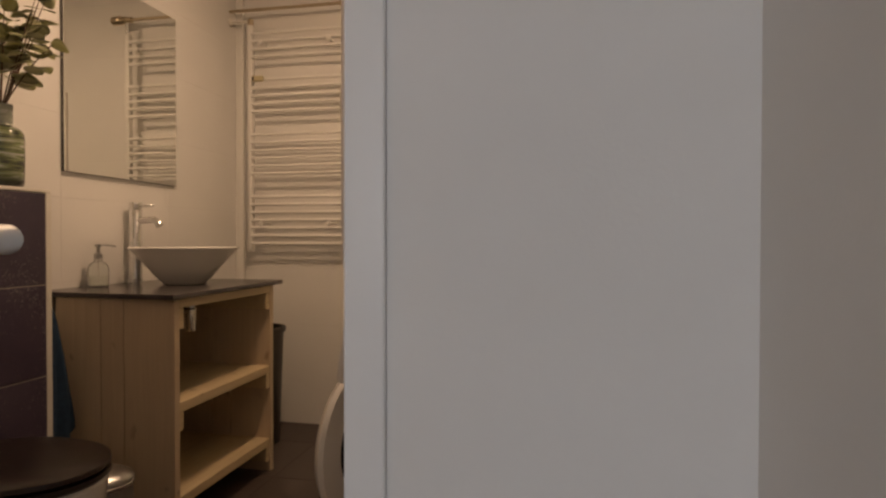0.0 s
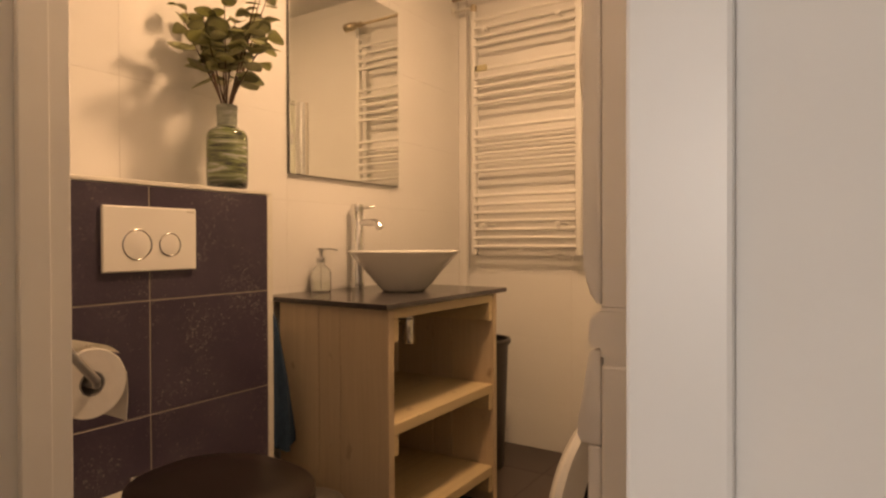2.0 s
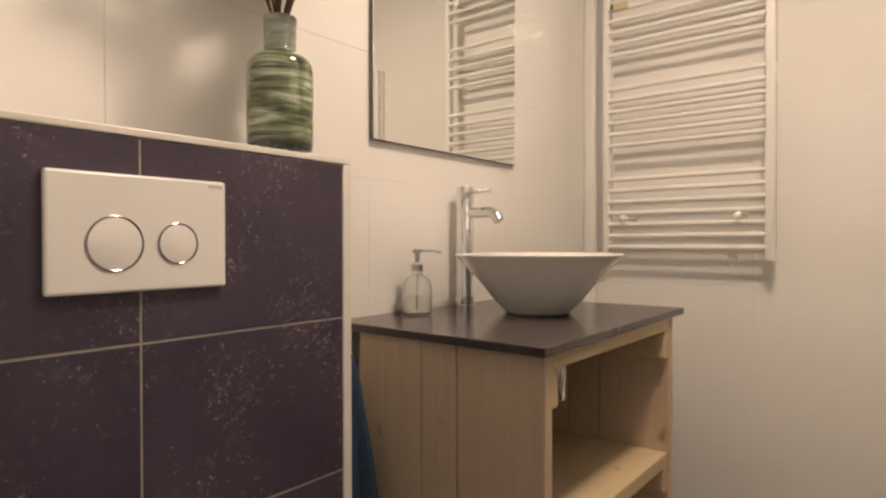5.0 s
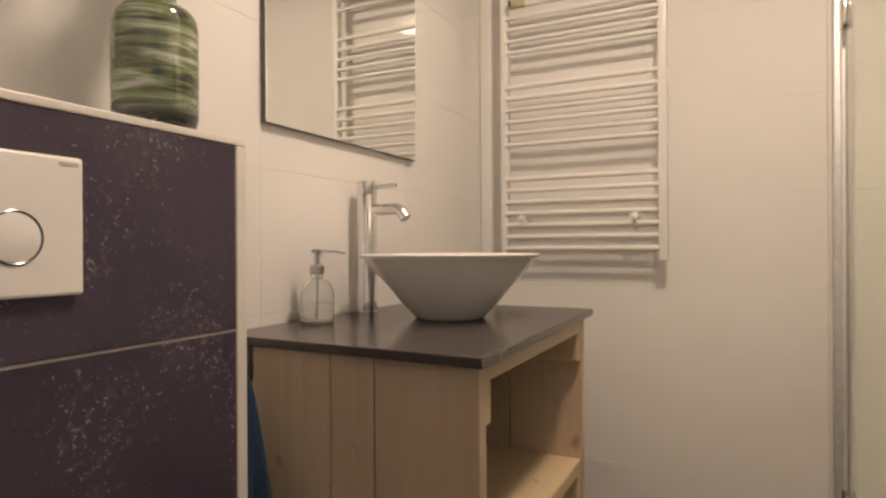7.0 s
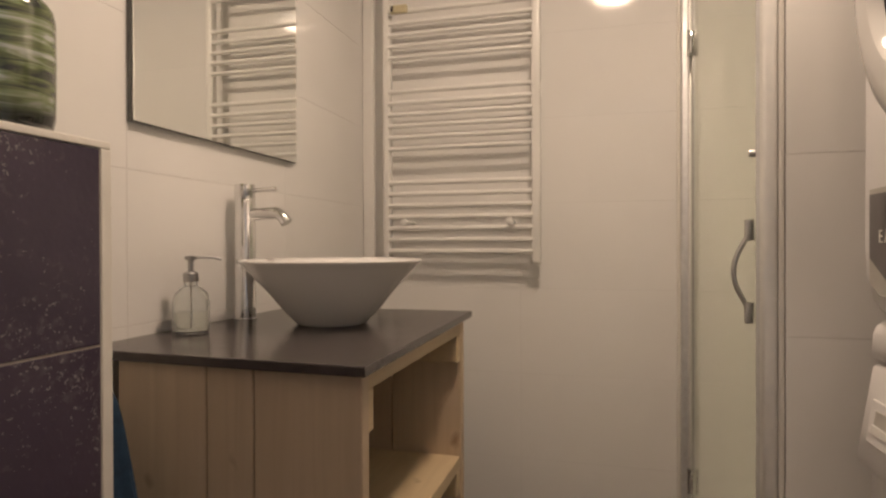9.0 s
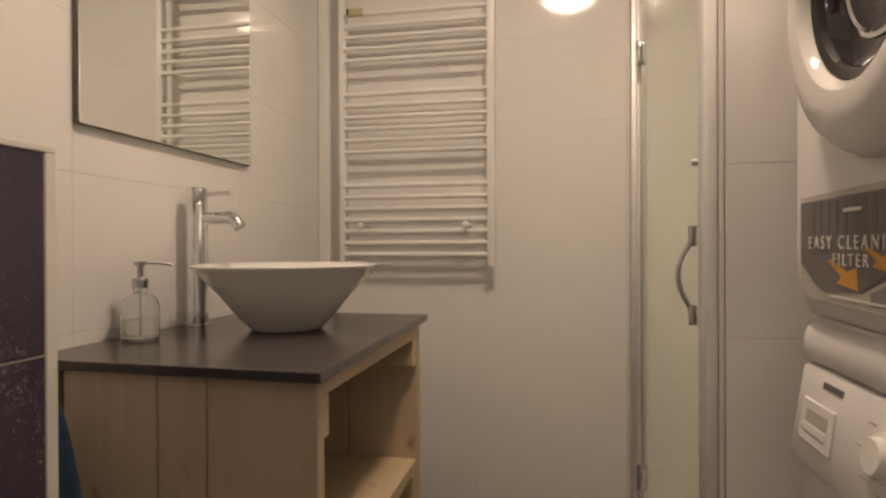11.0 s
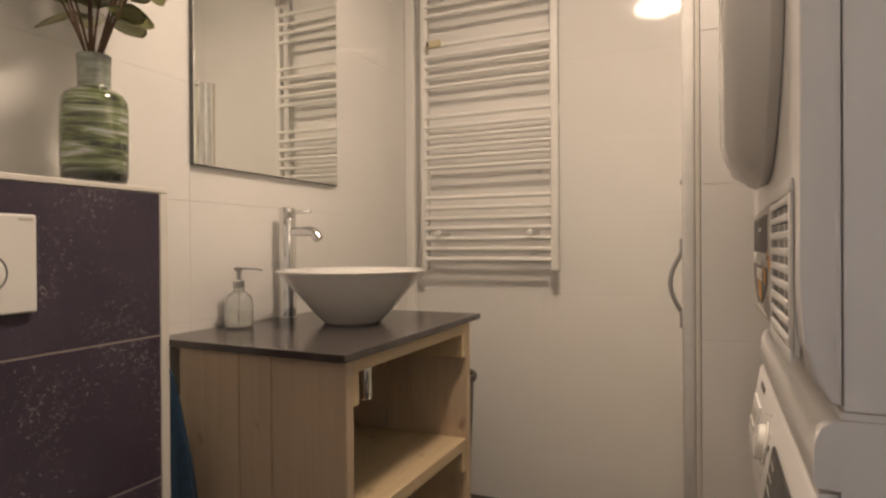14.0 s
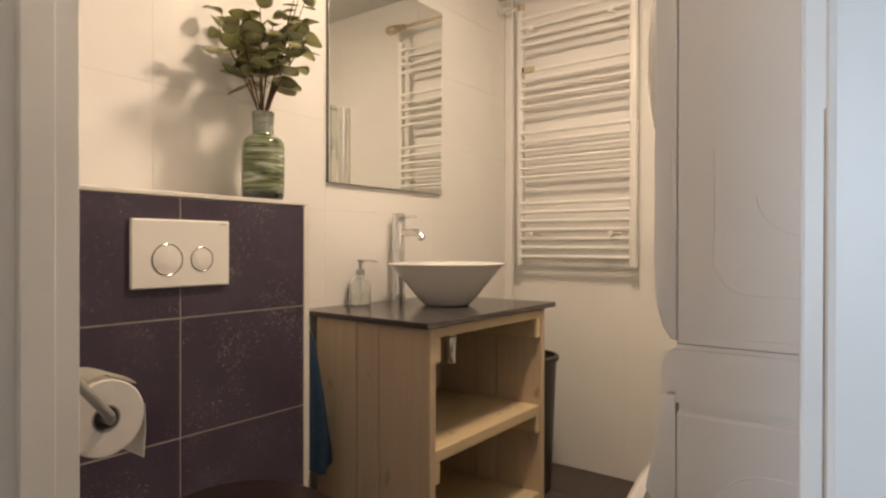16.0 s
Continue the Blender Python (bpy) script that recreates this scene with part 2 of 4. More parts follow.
BRIGHT = material("bright_anodised_aluminium", (0.86, 0.85, 0.83), 0.45, 0.4, colour2=(0.80, 0.80, 0.79), scale=30)
BRUSHED = material("satin_aluminium", (0.78, 0.79, 0.80), 0.45, 0.55, colour2=(0.68, 0.69, 0.70), scale=40)
PRINT_GREY = material("printed_grey", (0.16, 0.147, 0.155), 0.5, colour2=(0.20, 0.187, 0.19), scale=20)
PRINT_PALE = material("printed_pale_grey", (0.58, 0.56, 0.52), 0.4, colour2=(0.50, 0.48, 0.44), scale=12)
PRINT_ORANGE = material("printed_orange", (0.72, 0.37, 0.05), 0.45, colour2=(0.64, 0.32, 0.05), scale=20)
PRINT_WHITE = material("printed_white", (0.84, 0.83, 0.80), 0.45, colour2=(0.78, 0.77, 0.74), scale=20)
PRINT_DARK = material("printed_dark_grey", (0.13, 0.122, 0.13), 0.4, colour2=(0.16, 0.15, 0.155), scale=20)
OPAL = bpy.data.materials.new("opal_lamp_glass")
OPAL.use_nodes = True
OPAL.node_tree.nodes["Principled BSDF"].inputs["Base Color"].default_value = (0.9, 0.88, 0.84, 1)
OPAL.node_tree.nodes["Principled BSDF"].inputs["Emission Color"].default_value = (1.0, 0.86, 0.68, 1)
OPAL.node_tree.nodes["Principled BSDF"].inputs["Emission Strength"].default_value = 3.5

# ---- shapes ----


def part(name, bm, mat, parent=None, label="", smooth=False):
    mesh = bpy.data.meshes.new(name)
    bmesh.ops.recalc_face_normals(bm, faces=bm.faces[:])
    bm.to_mesh(mesh)
    bm.free()
    mesh.materials.append(mat)
    if smooth:
        mesh.polygons.foreach_set("use_smooth", [True] * len(mesh.polygons))
        mesh.set_sharp_from_angle(angle=radians(38))
    ob = new(name, mesh)
    ob.parent = parent
    if label:
        tagged(ob, label)
    return ob


def thing(name, label, category, at=(0, 0, 0), group="", kind=""):
    ob = new(name)
    ob.location = at
    return tagged(ob, label, category, group, kind)


def box(bm, x0, x1, y0, y1, z0, z1, bevel=0.0, seg=2):
    m = Matrix.Translation(((x0 + x1) / 2, (y0 + y1) / 2, (z0 + z1) / 2)) @ Matrix.Diagonal((x1 - x0, y1 - y0, z1 - z0, 1))
    verts = bmesh.ops.create_cube(bm, size=1, matrix=m)["verts"]
    if bevel:
        edges = list({e for v in verts for e in v.link_edges})
        bmesh.ops.bevel(bm, geom=edges, offset=bevel, segments=seg, affect="EDGES", profile=0.5, clamp_overlap=True)
    return bm


def block(x0, x1, y0, y1, z0, z1, bevel=0.0, seg=2):
    return box(bmesh.new(), x0, x1, y0, y1, z0, z1, bevel, seg)


def lathe(profile, n=40, axis="z", at=(0, 0, 0), squash=(1, 1)):
    """A turned body from (radius, height) pairs about an axis through at."""
    bm = bmesh.new()
    turn = {"z": Matrix(), "x": Matrix.Rotation(radians(90), 4, "Y"), "y": Matrix.Rotation(radians(-90), 4, "X")}[axis]
    m = Matrix.Translation(at) @ turn
    rings = []
    for r, h in profile:
        if r < 1e-6:
            rings.append([bm.verts.new(m @ Vector((0, 0, h)))])
        else:
            rings.append([bm.verts.new(m @ Vector((r * squash[0] * math.cos(2 * math.pi * i / n), r * squash[1] * math.sin(2 * math.pi * i / n), h))) for i in range(n)])
    for a, b in zip(rings, rings[1:]):
        if len(a) == 1 and len(b) == 1:
            continue
        for i in range(n):
            j = (i + 1) % n
            q = [a[0], b[i], b[j]] if len(a) == 1 else [a[i], a[j], b[0]] if len(b) == 1 else [a[i], a[j], b[j], b[i]]
            bm.faces.new(q)
    return bm


def tube(points, radius, n=12, bm=None, cap=True):
    """A round bar along a line of points; radius is a number or one for each point."""
    bm = bm or bmesh.new()
    pts = [Vector(p) for p in points]
    rad = radius if isinstance(radius, (list, tuple)) else [radius] * len(pts)
    side = None
    rings = []
    for i, p in enumerate(pts):
        d = (pts[min(i + 1, len(pts) - 1)] - pts[max(i - 1, 0)]).normalized()
        if side is None:
            side = d.orthogonal().normalized()
        side = (side - d * side.dot(d)).normalized()
        up = d.cross(side)
        rings.append([bm.verts.new(p + rad[i] * (side * math.cos(2 * math.pi * k / n) + up * math.sin(2 * math.pi * k / n))) for k in range(n)])
    for a, b in zip(rings, rings[1:]):
        for k in range(n):
            bm.faces.new((a[k], a[(k + 1) % n], b[(k + 1) % n], b[k]))
    if cap:
        bm.faces.new(rings[0][::-1])
        bm.faces.new(rings[-1])
    return bm


def arc(centre, r, a0, a1, n, plane="xz"):
    out = []
    for i in range(n + 1):
        a = radians(a0 + (a1 - a0) * i / n)
        u, v = r * math.cos(a), r * math.sin(a)
        out.append((centre[0] + u, centre[1], centre[2] + v) if plane == "xz" else (centre[0] + u, centre[1] + v, centre[2]) if plane == "xy" else (centre[0], centre[1] + u, centre[2] + v))
    return out


def prism(outline, axis, a0, a1, bevel=0.0):
    """A flat outline pushed from a0 to a1 along an axis; the outline's pairs are the other two axes in order."""
    bm = bmesh.new()

    def place(u, v, a):
        return {"x": (a, u, v), "y": (u, a, v), "z": (u, v, a)}[axis]
    lo = [bm.verts.new(place(u, v, a0)) for u, v in outline]
    hi = [bm.verts.new(place(u, v, a1)) for u, v in outline]
    bm.faces.new(lo)
    bm.faces.new(hi)
    n = len(outline)
    for i in range(n):
        bm.faces.new((lo[i], lo[(i + 1) % n], hi[(i + 1) % n], hi[i]))
    if bevel:
        bmesh.ops.bevel(bm, geom=[e for e in bm.edges if e.verts[0] in set(lo) and e.verts[1] in set(lo) or e.verts[0] in set(hi) and e.verts[1] in set(hi)], offset=bevel, segments=2, affect="EDGES", profile=0.5)
    return bm


def text(name, body, size, m, mat, parent, depth=0.0006):
    """Lettering with the built-in font, as a mesh."""
    curve = bpy.data.curves.new(name, "FONT")
    curve.body, curve.size, curve.extrude = body, size, depth
    curve.align_x, curve.align_y, curve.space_character = "CENTER", "CENTER", 1.5
    tmp = new(name, curve)
    mesh = bpy.data.meshes.new_from_object(tmp.evaluated_get(bpy.context.evaluated_depsgraph_get()))
    bpy.data.objects.remove(tmp)
    mesh.materials.append(mat)
    ob = new(name, mesh)
    ob.parent = parent
    ob.matrix_basis = m
    return ob


# ---- the setting ----
X1, Y0, Y1 = 2.02, -0.855, 1.50
HALL_Y, DOOR_L, DOOR_R, DOOR_H = -0.985, 0.733, 1.588, 2.08
TH = 0.009


def structure(name, bm, mat, label, category):
    return tagged(part(name, bm, mat), label, category, kind="structure")


floor = structure("floor", block(-0.1, X1 + 0.1, HALL_Y, Y1 + 0.1, -0.12, -0.0015), FLOOR_GROUT, "dark brown tiled bathroom floor with grey joints", "floor")
hall_floor = structure("floor_hall", block(0.25, 2.15, -7.1, HALL_Y, -0.12, 0.0), FLOOR_TILE, "dark floor of the hall before the bathroom", "floor")
ceiling = structure("ceiling", block(-0.12, X1 + 0.15, -7.1, Y1 + 0.1, CEIL, CEIL + 0.1), PLASTER, "plain white plastered ceiling", "ceiling")
GD = 0.0008
wall_west = structure("wall_west", block(-0.12, -GD, Y0 + 0.0005, Y1 + 0.12, 0, CEIL), GROUT, "white tiled wall behind the basin and toilet", "wall")
wall_north = structure("wall_north", block(-GD, X1 + 0.12, Y1 + GD, Y1 + 0.12, 0, CEIL), GROUT, "white tiled wall with the towel radiator", "wall")
wall_east = structure("wall_east", block(X1 + GD, X1 + 0.12, Y0 + 0.0005, Y1 + GD, 0, CEIL), GROUT, "white tiled wall behind the machines and shower", "wall")
STUB0, STUB1, STUB_X = 0.415, 0.485, 1.232
wall_stub = structure("wall_stub", block(STUB_X + GD, X1 + GD, STUB0 + GD, STUB1 - GD, 0, CEIL), GROUT, "white tiled partition between machines and shower", "wall")

bm = block(-0.12, DOOR_L - 0.02, HALL_Y, Y0, 0, CEIL)
box(bm, DOOR_R + 0.02, 2.15, HALL_Y, Y0, 0, CEIL)
box(bm, DOOR_L - 0.02, DOOR_R + 0.02, HALL_Y, Y0, DOOR_H + 0.02, CEIL)
wall_south = structure("wall_south", bm, PLASTER, "white wall with the bathroom doorway", "wall")
structure("wall_hall_east", block(2.05, 2.15, -7.1, HALL_Y - 0.0005, 0, CEIL), PLASTER, "white plastered wall of the hall", "wall")
structure("wall_hall_west", block(0.15, 0.25, -7.1, HALL_Y - 0.0005, 0, CEIL), PLASTER, "white plastered wall of the hall", "wall")
# unseen hall end, set far back so the cool light falls off less
bm = block(0.25, 0.6, -7.1, -7.0, 0, CEIL)
box(bm, 1.8, 2.05, -7.1, -7.0, 0, CEIL)
box(bm, 0.6, 1.8, -7.1, -7.0, 0, 0.9)
box(bm, 0.6, 1.8, -7.1, -7.0, 2.2, CEIL)
structure("wall_hall_south", bm, PLASTER, "unseen white hall end wall, added to hold the window", "wall")

# door frame and open leaf
frame_thing = thing("door_frame_1", "white lacquered wooden door frame of the bathroom", "door frame", kind="structure")
for x0, x1 in ((DOOR_L - 0.02, DOOR_L), (DOOR_R, DOOR_R + 0.02)):
    part("jamb", block(x0, x1, HALL_Y + 0.0005, Y0 + 0.004, 0, DOOR_H, 0.002), PAINT, frame_thing)
part("head", block(DOOR_L - 0.02, DOOR_R + 0.02, HALL_Y + 0.0005, Y0 + 0.004, DOOR_H, DOOR_H + 0.02, 0.002), PAINT, frame_thing)
for x0, x1 in ((DOOR_L - 0.052, DOOR_L), (DOOR_R, DOOR_R + 0.052)):
    part("casing", block(x0, x1, HALL_Y - 0.007, HALL_Y, 0, DOOR_H + 0.002, 0.003), PAINT, frame_thing)
part("head_casing", block(DOOR_L - 0.052, DOOR_R + 0.052, HALL_Y - 0.007, HALL_Y, DOOR_H + 0.0025, DOOR_H + 0.055, 0.003), PAINT, frame_thing)
for x0, x1 in ((DOOR_L, DOOR_L + 0.014), (DOOR_R - 0.014, DOOR_R)):
    part("door_stop", block(x0, x1, -0.925, -0.885, 0, DOOR_H, 0.002), PAINT, frame_thing)
part("strike_plate", block(DOOR_R - 0.002, DOOR_R + 0.001, -0.972, -0.948, 0.93, 1.11, 0.0008), STEEL, frame_thing, "steel strike plate")

door = thing("door_1", "open white bathroom door with satin lever handle", "door", (DOOR_L + 0.006, -0.955, 0), kind="structure")
door.rotation_euler = (0, 0, radians(-31))
part("leaf", block(0, 0.845, -0.040, 0, 0.008, 2.06, 0.003), PAINT, door)
part("lock_plate", block(0.77, 0.81, 0, 0.004, 0.90, 1.12, 0.004), BRUSHED, door, "satin metal plate")
grip = [(0.79, 0.0, 1.033), (0.79, 0.05, 1.033)] + [(0.79 - 0.016 * math.sin(radians(a)), 0.05 + 0.016 * (1 - math.cos(radians(a))) , 1.033) for a in (30, 60, 90)] + [(0.67, 0.066, 1.033)]
part("lever", tube(grip, 0.0115, 18), BRUSHED, door, "satin aluminium lever", True)
part("thumb_turn", lathe([(0.016, 0.0), (0.016, 0.006), (0.012, 0.010), (0.014, 0.022), (0.021, 0.044), (0.020, 0.049), (0.0, 0.050)], 8, "y", (0.79, 0.004, 0.965)), BRUSHED, door, "satin turn knob of the lock", True)

# unseen window behind the walker, added as the source of the cool hall light
win = thing("assumed_window_1", "unseen white framed window, added as source of cool hall light", "window", kind="structure")
for z0, z1 in ((0.9, 0.95), (2.15, 2.2)):
    part("window_frame", block(0.6, 1.8, -7.08, -7.02, z0, z1, 0.004), PAINT, win)
for x0, x1 in ((0.6, 0.65), (1.75, 1.8)):
    part("window_frame", block(x0, x1, -7.08, -7.02, 0.95, 2.15, 0.004), PAINT, win)
pane = part("pane", block(0.65, 1.75, -7.054, -7.046, 0.95, 2.15), GLASS, win)
pane.visible_shadow = False

# ---- bathroom: boxed-in cistern and toilet ----
cistern = thing("cistern_box", "boxed-in cistern clad in dark speckled tiles with white trim", "cistern box")
BX, BTOP, BL = 0.197, 1.193, -0.848
part("core", block(0.001, BX - 0.0016, BL, -0.010, 0, BTOP - 0.012), DARK_GROUT, cistern)
part("ledge", block(0.001, BX - 0.010, BL, -0.0105, BTOP - 0.012, BTOP, 0.002), WHITE_TILE, cistern, "white tiled ledge")
part("edge_trim", block(BX - 0.010, BX + 0.001, BL, 0.010, BTOP - 0.010, BTOP + 0.002, 0.0025), TRIM, cistern, "off-white plastic edge strip")
part("edge_trim", block(BX - 0.010, BX + 0.001, -0.010, 0.011, 0, BTOP - 0.010, 0.0025), TRIM, cistern, "off-white plastic edge strip")
part("side_panel", block(0.001, BX - 0.010, -0.010, 0.008, 0, BTOP - 0.001), WHITE_TILE, cistern, "white tiled side")


def tile_mesh(w, h, d, ch=0.0007):
    """A tile of w by h by d in its own frame, facing +y, with a chamfered face."""
    v = [(0, 0, 0), (w, 0, 0), (w, 0, h), (0, 0, h), (0, d - ch, 0), (w, d - ch, 0), (w, d - ch, h), (0, d - ch, h), (ch, d, ch), (w - ch, d, ch), (w - ch, d, h - ch), (ch, d, h - ch)]
    f = [(0, 4, 5, 1), (1, 5, 6, 2), (2, 6, 7, 3), (3, 7, 4, 0), (4, 8, 9, 5), (5, 9, 10, 6), (6, 10, 11, 7), (7, 11, 8, 4), (8, 11, 10, 9)]
    mesh = bpy.data.meshes.new("tile")
    mesh.from_pydata(v, [], f)
    return mesh


MESHES = {}


def tile_wall(parent, m, us, vs, mat, gap, d=TH):
    """Tiles between the joints us along a wall and vs up it; m places the wall's lower corner, facing +y."""
    for u0, u1 in zip(us, us[1:]):
        for v0, v1 in zip(vs, vs[1:]):
            key = (round(u1 - u0, 4), round(v1 - v0, 4), mat.name)
            if key not in MESHES:
                MESHES[key] = tile_mesh(key[0] - gap, key[1] - gap, d)
                MESHES[key].materials.append(mat)
            ob = new("tile", MESHES[key])
            ob.parent = parent
            ob.matrix_basis = m @ Matrix.Translation((u0 + gap / 2, random.uniform(-0.0002, 0.0001), v0 + gap / 2))


plate = thing("flush_plate", "white flush plate with two chrome-ringed round buttons", "flush plate")
PX = BX + 0.013
part("plate", block(BX + 0.0005, PX, -0.526, -0.271, 0.962, 1.127, 0.004), ENAMEL, plate)
for cy, r in ((-0.440, 0.039), (-0.350, 0.031)):
    part("ring", lathe([(r - 0.0026, 0.0), (r - 0.0026, 0.0024), (r - 0.0013, 0.0032), (r, 0.0024), (r, 0.0)], 48, "x", (PX - 0.001, cy, 1.030)), RING, plate, "chrome button ring", True)
    part("button", lathe([(r - 0.0029, 0.0), (r - 0.0029, 0.0018), (r - 0.0045, 0.0024), (0, 0.0024)], 48, "x", (PX - 0.001, cy, 1.030)), ENAMEL, plate, smooth=True)
part("mark", block(PX - 0.0002, PX + 0.0006, -0.301, -0.278, 1.116, 1.120), PRINT_PALE, plate, "small raised maker's mark")

toilet = thing("toilet", "wall-hung white toilet with closed dark wooden lid", "toilet")
TY = -0.40


def oval(x0, x1, half, n=40, back=0.75):
    """Seat outline: rounded front, flatter back."""
    out = []
    for i in range(n):
        a = 2 * math.pi * i / n
        c, s = math.cos(a), math.sin(a)
        e = 0.8 if c < 0 else 1.0
        out.append(((x0 + x1) / 2 + (x1 - x0) / 2 * math.copysign(abs(c) ** e, c), TY + half * math.copysign(abs(s) ** (0.85 if c < 0 else 1.0), s)))
    return out


def loft(sections):
    bm = bmesh.new()
    rings = [[bm.verts.new((x, y, z)) for x, y in o] for o, z in sections]
    n = len(rings[0])
    for a, b in zip(rings, rings[1:]):
        for i in range(n):
            bm.faces.new((a[i], a[(i + 1) % n], b[(i + 1) % n], b[i]))
    bm.faces.new(rings[0][::-1])
    bm.faces.new(rings[-1])
    return bm


part("bowl", loft([(oval(0.20, 0.46, 0.09), 0.08), (oval(0.20, 0.55, 0.12), 0.13), (oval(0.20, 0.66, 0.165), 0.25), (oval(0.20, 0.705, 0.182), 0.35), (oval(0.20, 0.715, 0.186), 0.421), (oval(0.205, 0.708, 0.180), 0.428)]), CERAMIC, toilet, "white ceramic bowl", True)
part("mount", block(BX + 0.001, 0.30, TY - 0.18, TY + 0.18, 0.06, 0.426, 0.02, 4), CERAMIC, toilet, "white ceramic back of the bowl", True)
part("seat", loft([(oval(0.262, 0.712, 0.183), 0.430), (oval(0.256, 0.718, 0.189), 0.436), (oval(0.258, 0.716, 0.187), 0.447), (oval(0.266, 0.708, 0.180), 0.450)]), SEAT, toilet, "dark wooden seat ring", True)
part("lid", loft([(oval(0.262, 0.712, 0.183), 0.453), (oval(0.256, 0.718, 0.189), 0.459), (oval(0.258, 0.716, 0.187), 0.470), (oval(0.272, 0.700, 0.172), 0.477), (oval(0.33, 0.64, 0.11), 0.480)]), SEAT, toilet, "dark wooden lid", True)
for dy in (-0.075, 0.075):
    part("hinge", lathe([(0.0, 0), (0.012, 0), (0.012, 0.035), (0.009, 0.04), (0, 0.041)], 20, "z", (0.245, TY + dy, 0.425)), CHROME, toilet, "chrome hinge", True)

# ---- vase with eucalyptus on the ledge ----
VX, VY = 0.138, -0.112
vase = thing("vase", "green and black banded glass vase on the ledge", "vase", (VX, VY, BTOP))
part("body", lathe([(0, 0.002), (0.050, 0.002), (0.057, 0.007), (0.060, 0.018), (0.061, 0.10), (0.0605, 0.155), (0.0585, 0.168), (0.053, 0.178), (0.044, 0.185), (0.034, 0.189), (0.0305, 0.193), (0.0295, 0.20), (0.0300, 0.235), (0.0315, 0.254), (0.030, 0.257), (0.027, 0.245), (0.026, 0.20), (0.03, 0.185), (0, 0.180)], 48), VASE, vase, smooth=True)

plant = thing("eucalyptus_bouquet", "artificial eucalyptus sprigs with round leaves in the vase", "plant", (VX, VY, BTOP))
rng = random.Random(7)
LEAF_MESHES = []
for k in range(6):
    w = 0.78 + 0.06 * k
    bm = bmesh.new()
    rows_ = []
    for i in range(7):
        u = i / 6
        half = 0.5 * w * math.sin(math.pi * (0.06 + 0.90 * u)) ** 0.75
        rows_.append([bm.verts.new((half * s, u, 0.16 * (half * s) ** 2 * 4 * (1 if k % 2 else -0.6) - 0.22 * u * u * (0.4 + 0.2 * k))) for s in (-1, -0.5, 0, 0.5, 1)])
    for a, b in zip(rows_, rows_[1:]):
        for i in range(4):
            bm.faces.new((a[i], a[i + 1], b[i + 1], b[i]))
    geo = bmesh.ops.solidify(bm, geom=bm.faces[:], thickness=0.012)
    mesh = bpy.data.meshes.new("leaf")
    bm.to_mesh(mesh)
    bm.free()
    mesh.materials.append(LEAF)
    mesh.polygons.foreach_set("use_smooth", [True] * len(mesh.polygons))
    LEAF_MESHES.append(mesh)


def leaf_at(p, d, size):
    z = Vector((rng.uniform(-0.6, 0.6), rng.uniform(-0.6, 0.6), 1)).normalized()
    y = d.normalized()
    x = y.cross(z).normalized()
    z = x.cross(y)
    ob = new("leaf", rng.choice(LEAF_MESHES))
    ob.parent = plant
    ob.matrix_basis = Matrix.Translation(p) @ Matrix((x, y, z)).transposed().to_4x4() @ Matrix.Diagonal((size, size, size, 1))


for k in range(13):
    az = radians(20 + k * 137.5)
    reach = 0.05 + 0.17 * ((k * 5) % 13) / 12
    tall = 0.645 - 0.19 * (reach / 0.2) ** 1.5 + rng.uniform(-0.04, 0.05)
    dx, dy = reach * math.cos(az) * 0.75 + 0.015, reach * math.sin(az) + 0.045
    if dx < -0.075:
        dx = -0.075
    pts = []
    for i in range(9):
        u = i / 8
        z = 0.19 + (tall - 0.19) * u
        sp = max(0.0, (z - 0.245) / (tall - 0.245)) ** 1.15
        pts.append(Vector((0.012 * math.cos(az) * min(1, u * 4) + dx * sp, 0.012 * math.sin(az) * min(1, u * 4) + dy * sp, z + 0.008 * math.sin(5 * u + k) * u)))
    part("stem", tube(pts, [0.0030 - 0.0019 * i / 8 for i in range(9)], 6), STEM, plant)
    for j in range(8):
        first = max(0.30, (0.345 - 0.19) / (tall - 0.19))
        u = first + (1 - first) * (j / 7) ** 0.85
        f = u * 8
        i = min(7, int(f))
        p = pts[i].lerp(pts[i + 1], f - i)
        d = Vector((math.cos(az + j * 1.9), math.sin(az + j * 1.9), rng.uniform(-0.2, 0.8)))
        size = rng.uniform(0.054, 0.082) * (1.0 if j < 5 else 0.72)
        if p.x + d.normalized().x * size < -0.11:
            d.x = abs(d.x)
        leaf_at(p, d, size)

# ---- mirror ----
mirror = thing("mirror", "frameless rectangular wall mirror with dark edge", "mirror")
part("backing", block(0.001, 0.013, 0.2555, 0.9195, 1.2875, 2.0835, 0.001), EDGE, mirror)
part("glass", block(0.0135, 0.0165, 0.257, 0.918, 1.289, 2.082, 0.001), MIRROR, mirror)

# ---- vanity ----
vanity = thing("vanity_unit", "rough pine vanity unit with open shelves", "vanity")
VY0, VY1, VX0, VX1, VZ = 0.137, 0.838, 0.088, 0.558, 0.8315
for x0, x1 in ((VX0, 0.269), (0.2715, 0.3605), (0.363, VX1)):
    part("side_plank", block(x0, x1, VY0, VY0 + 0.028, 0.0, VZ, 0.0025), PINE_UP_SHADED, vanity)
    part("side_plank", block(x0, x1, VY1 - 0.028, VY1, 0.0, VZ, 0.0025), PINE_UP_SHADED, vanity)
for i, (y0, y1) in enumerate(((0.1655, 0.35), (0.3525, 0.47), (0.4725, 0.66), (0.6625, 0.8095))):
    part("back_plank", block(0.070, VX0, y0, y1, 0.06, VZ, 0.002), PINE_UP_SHADED, vanity)
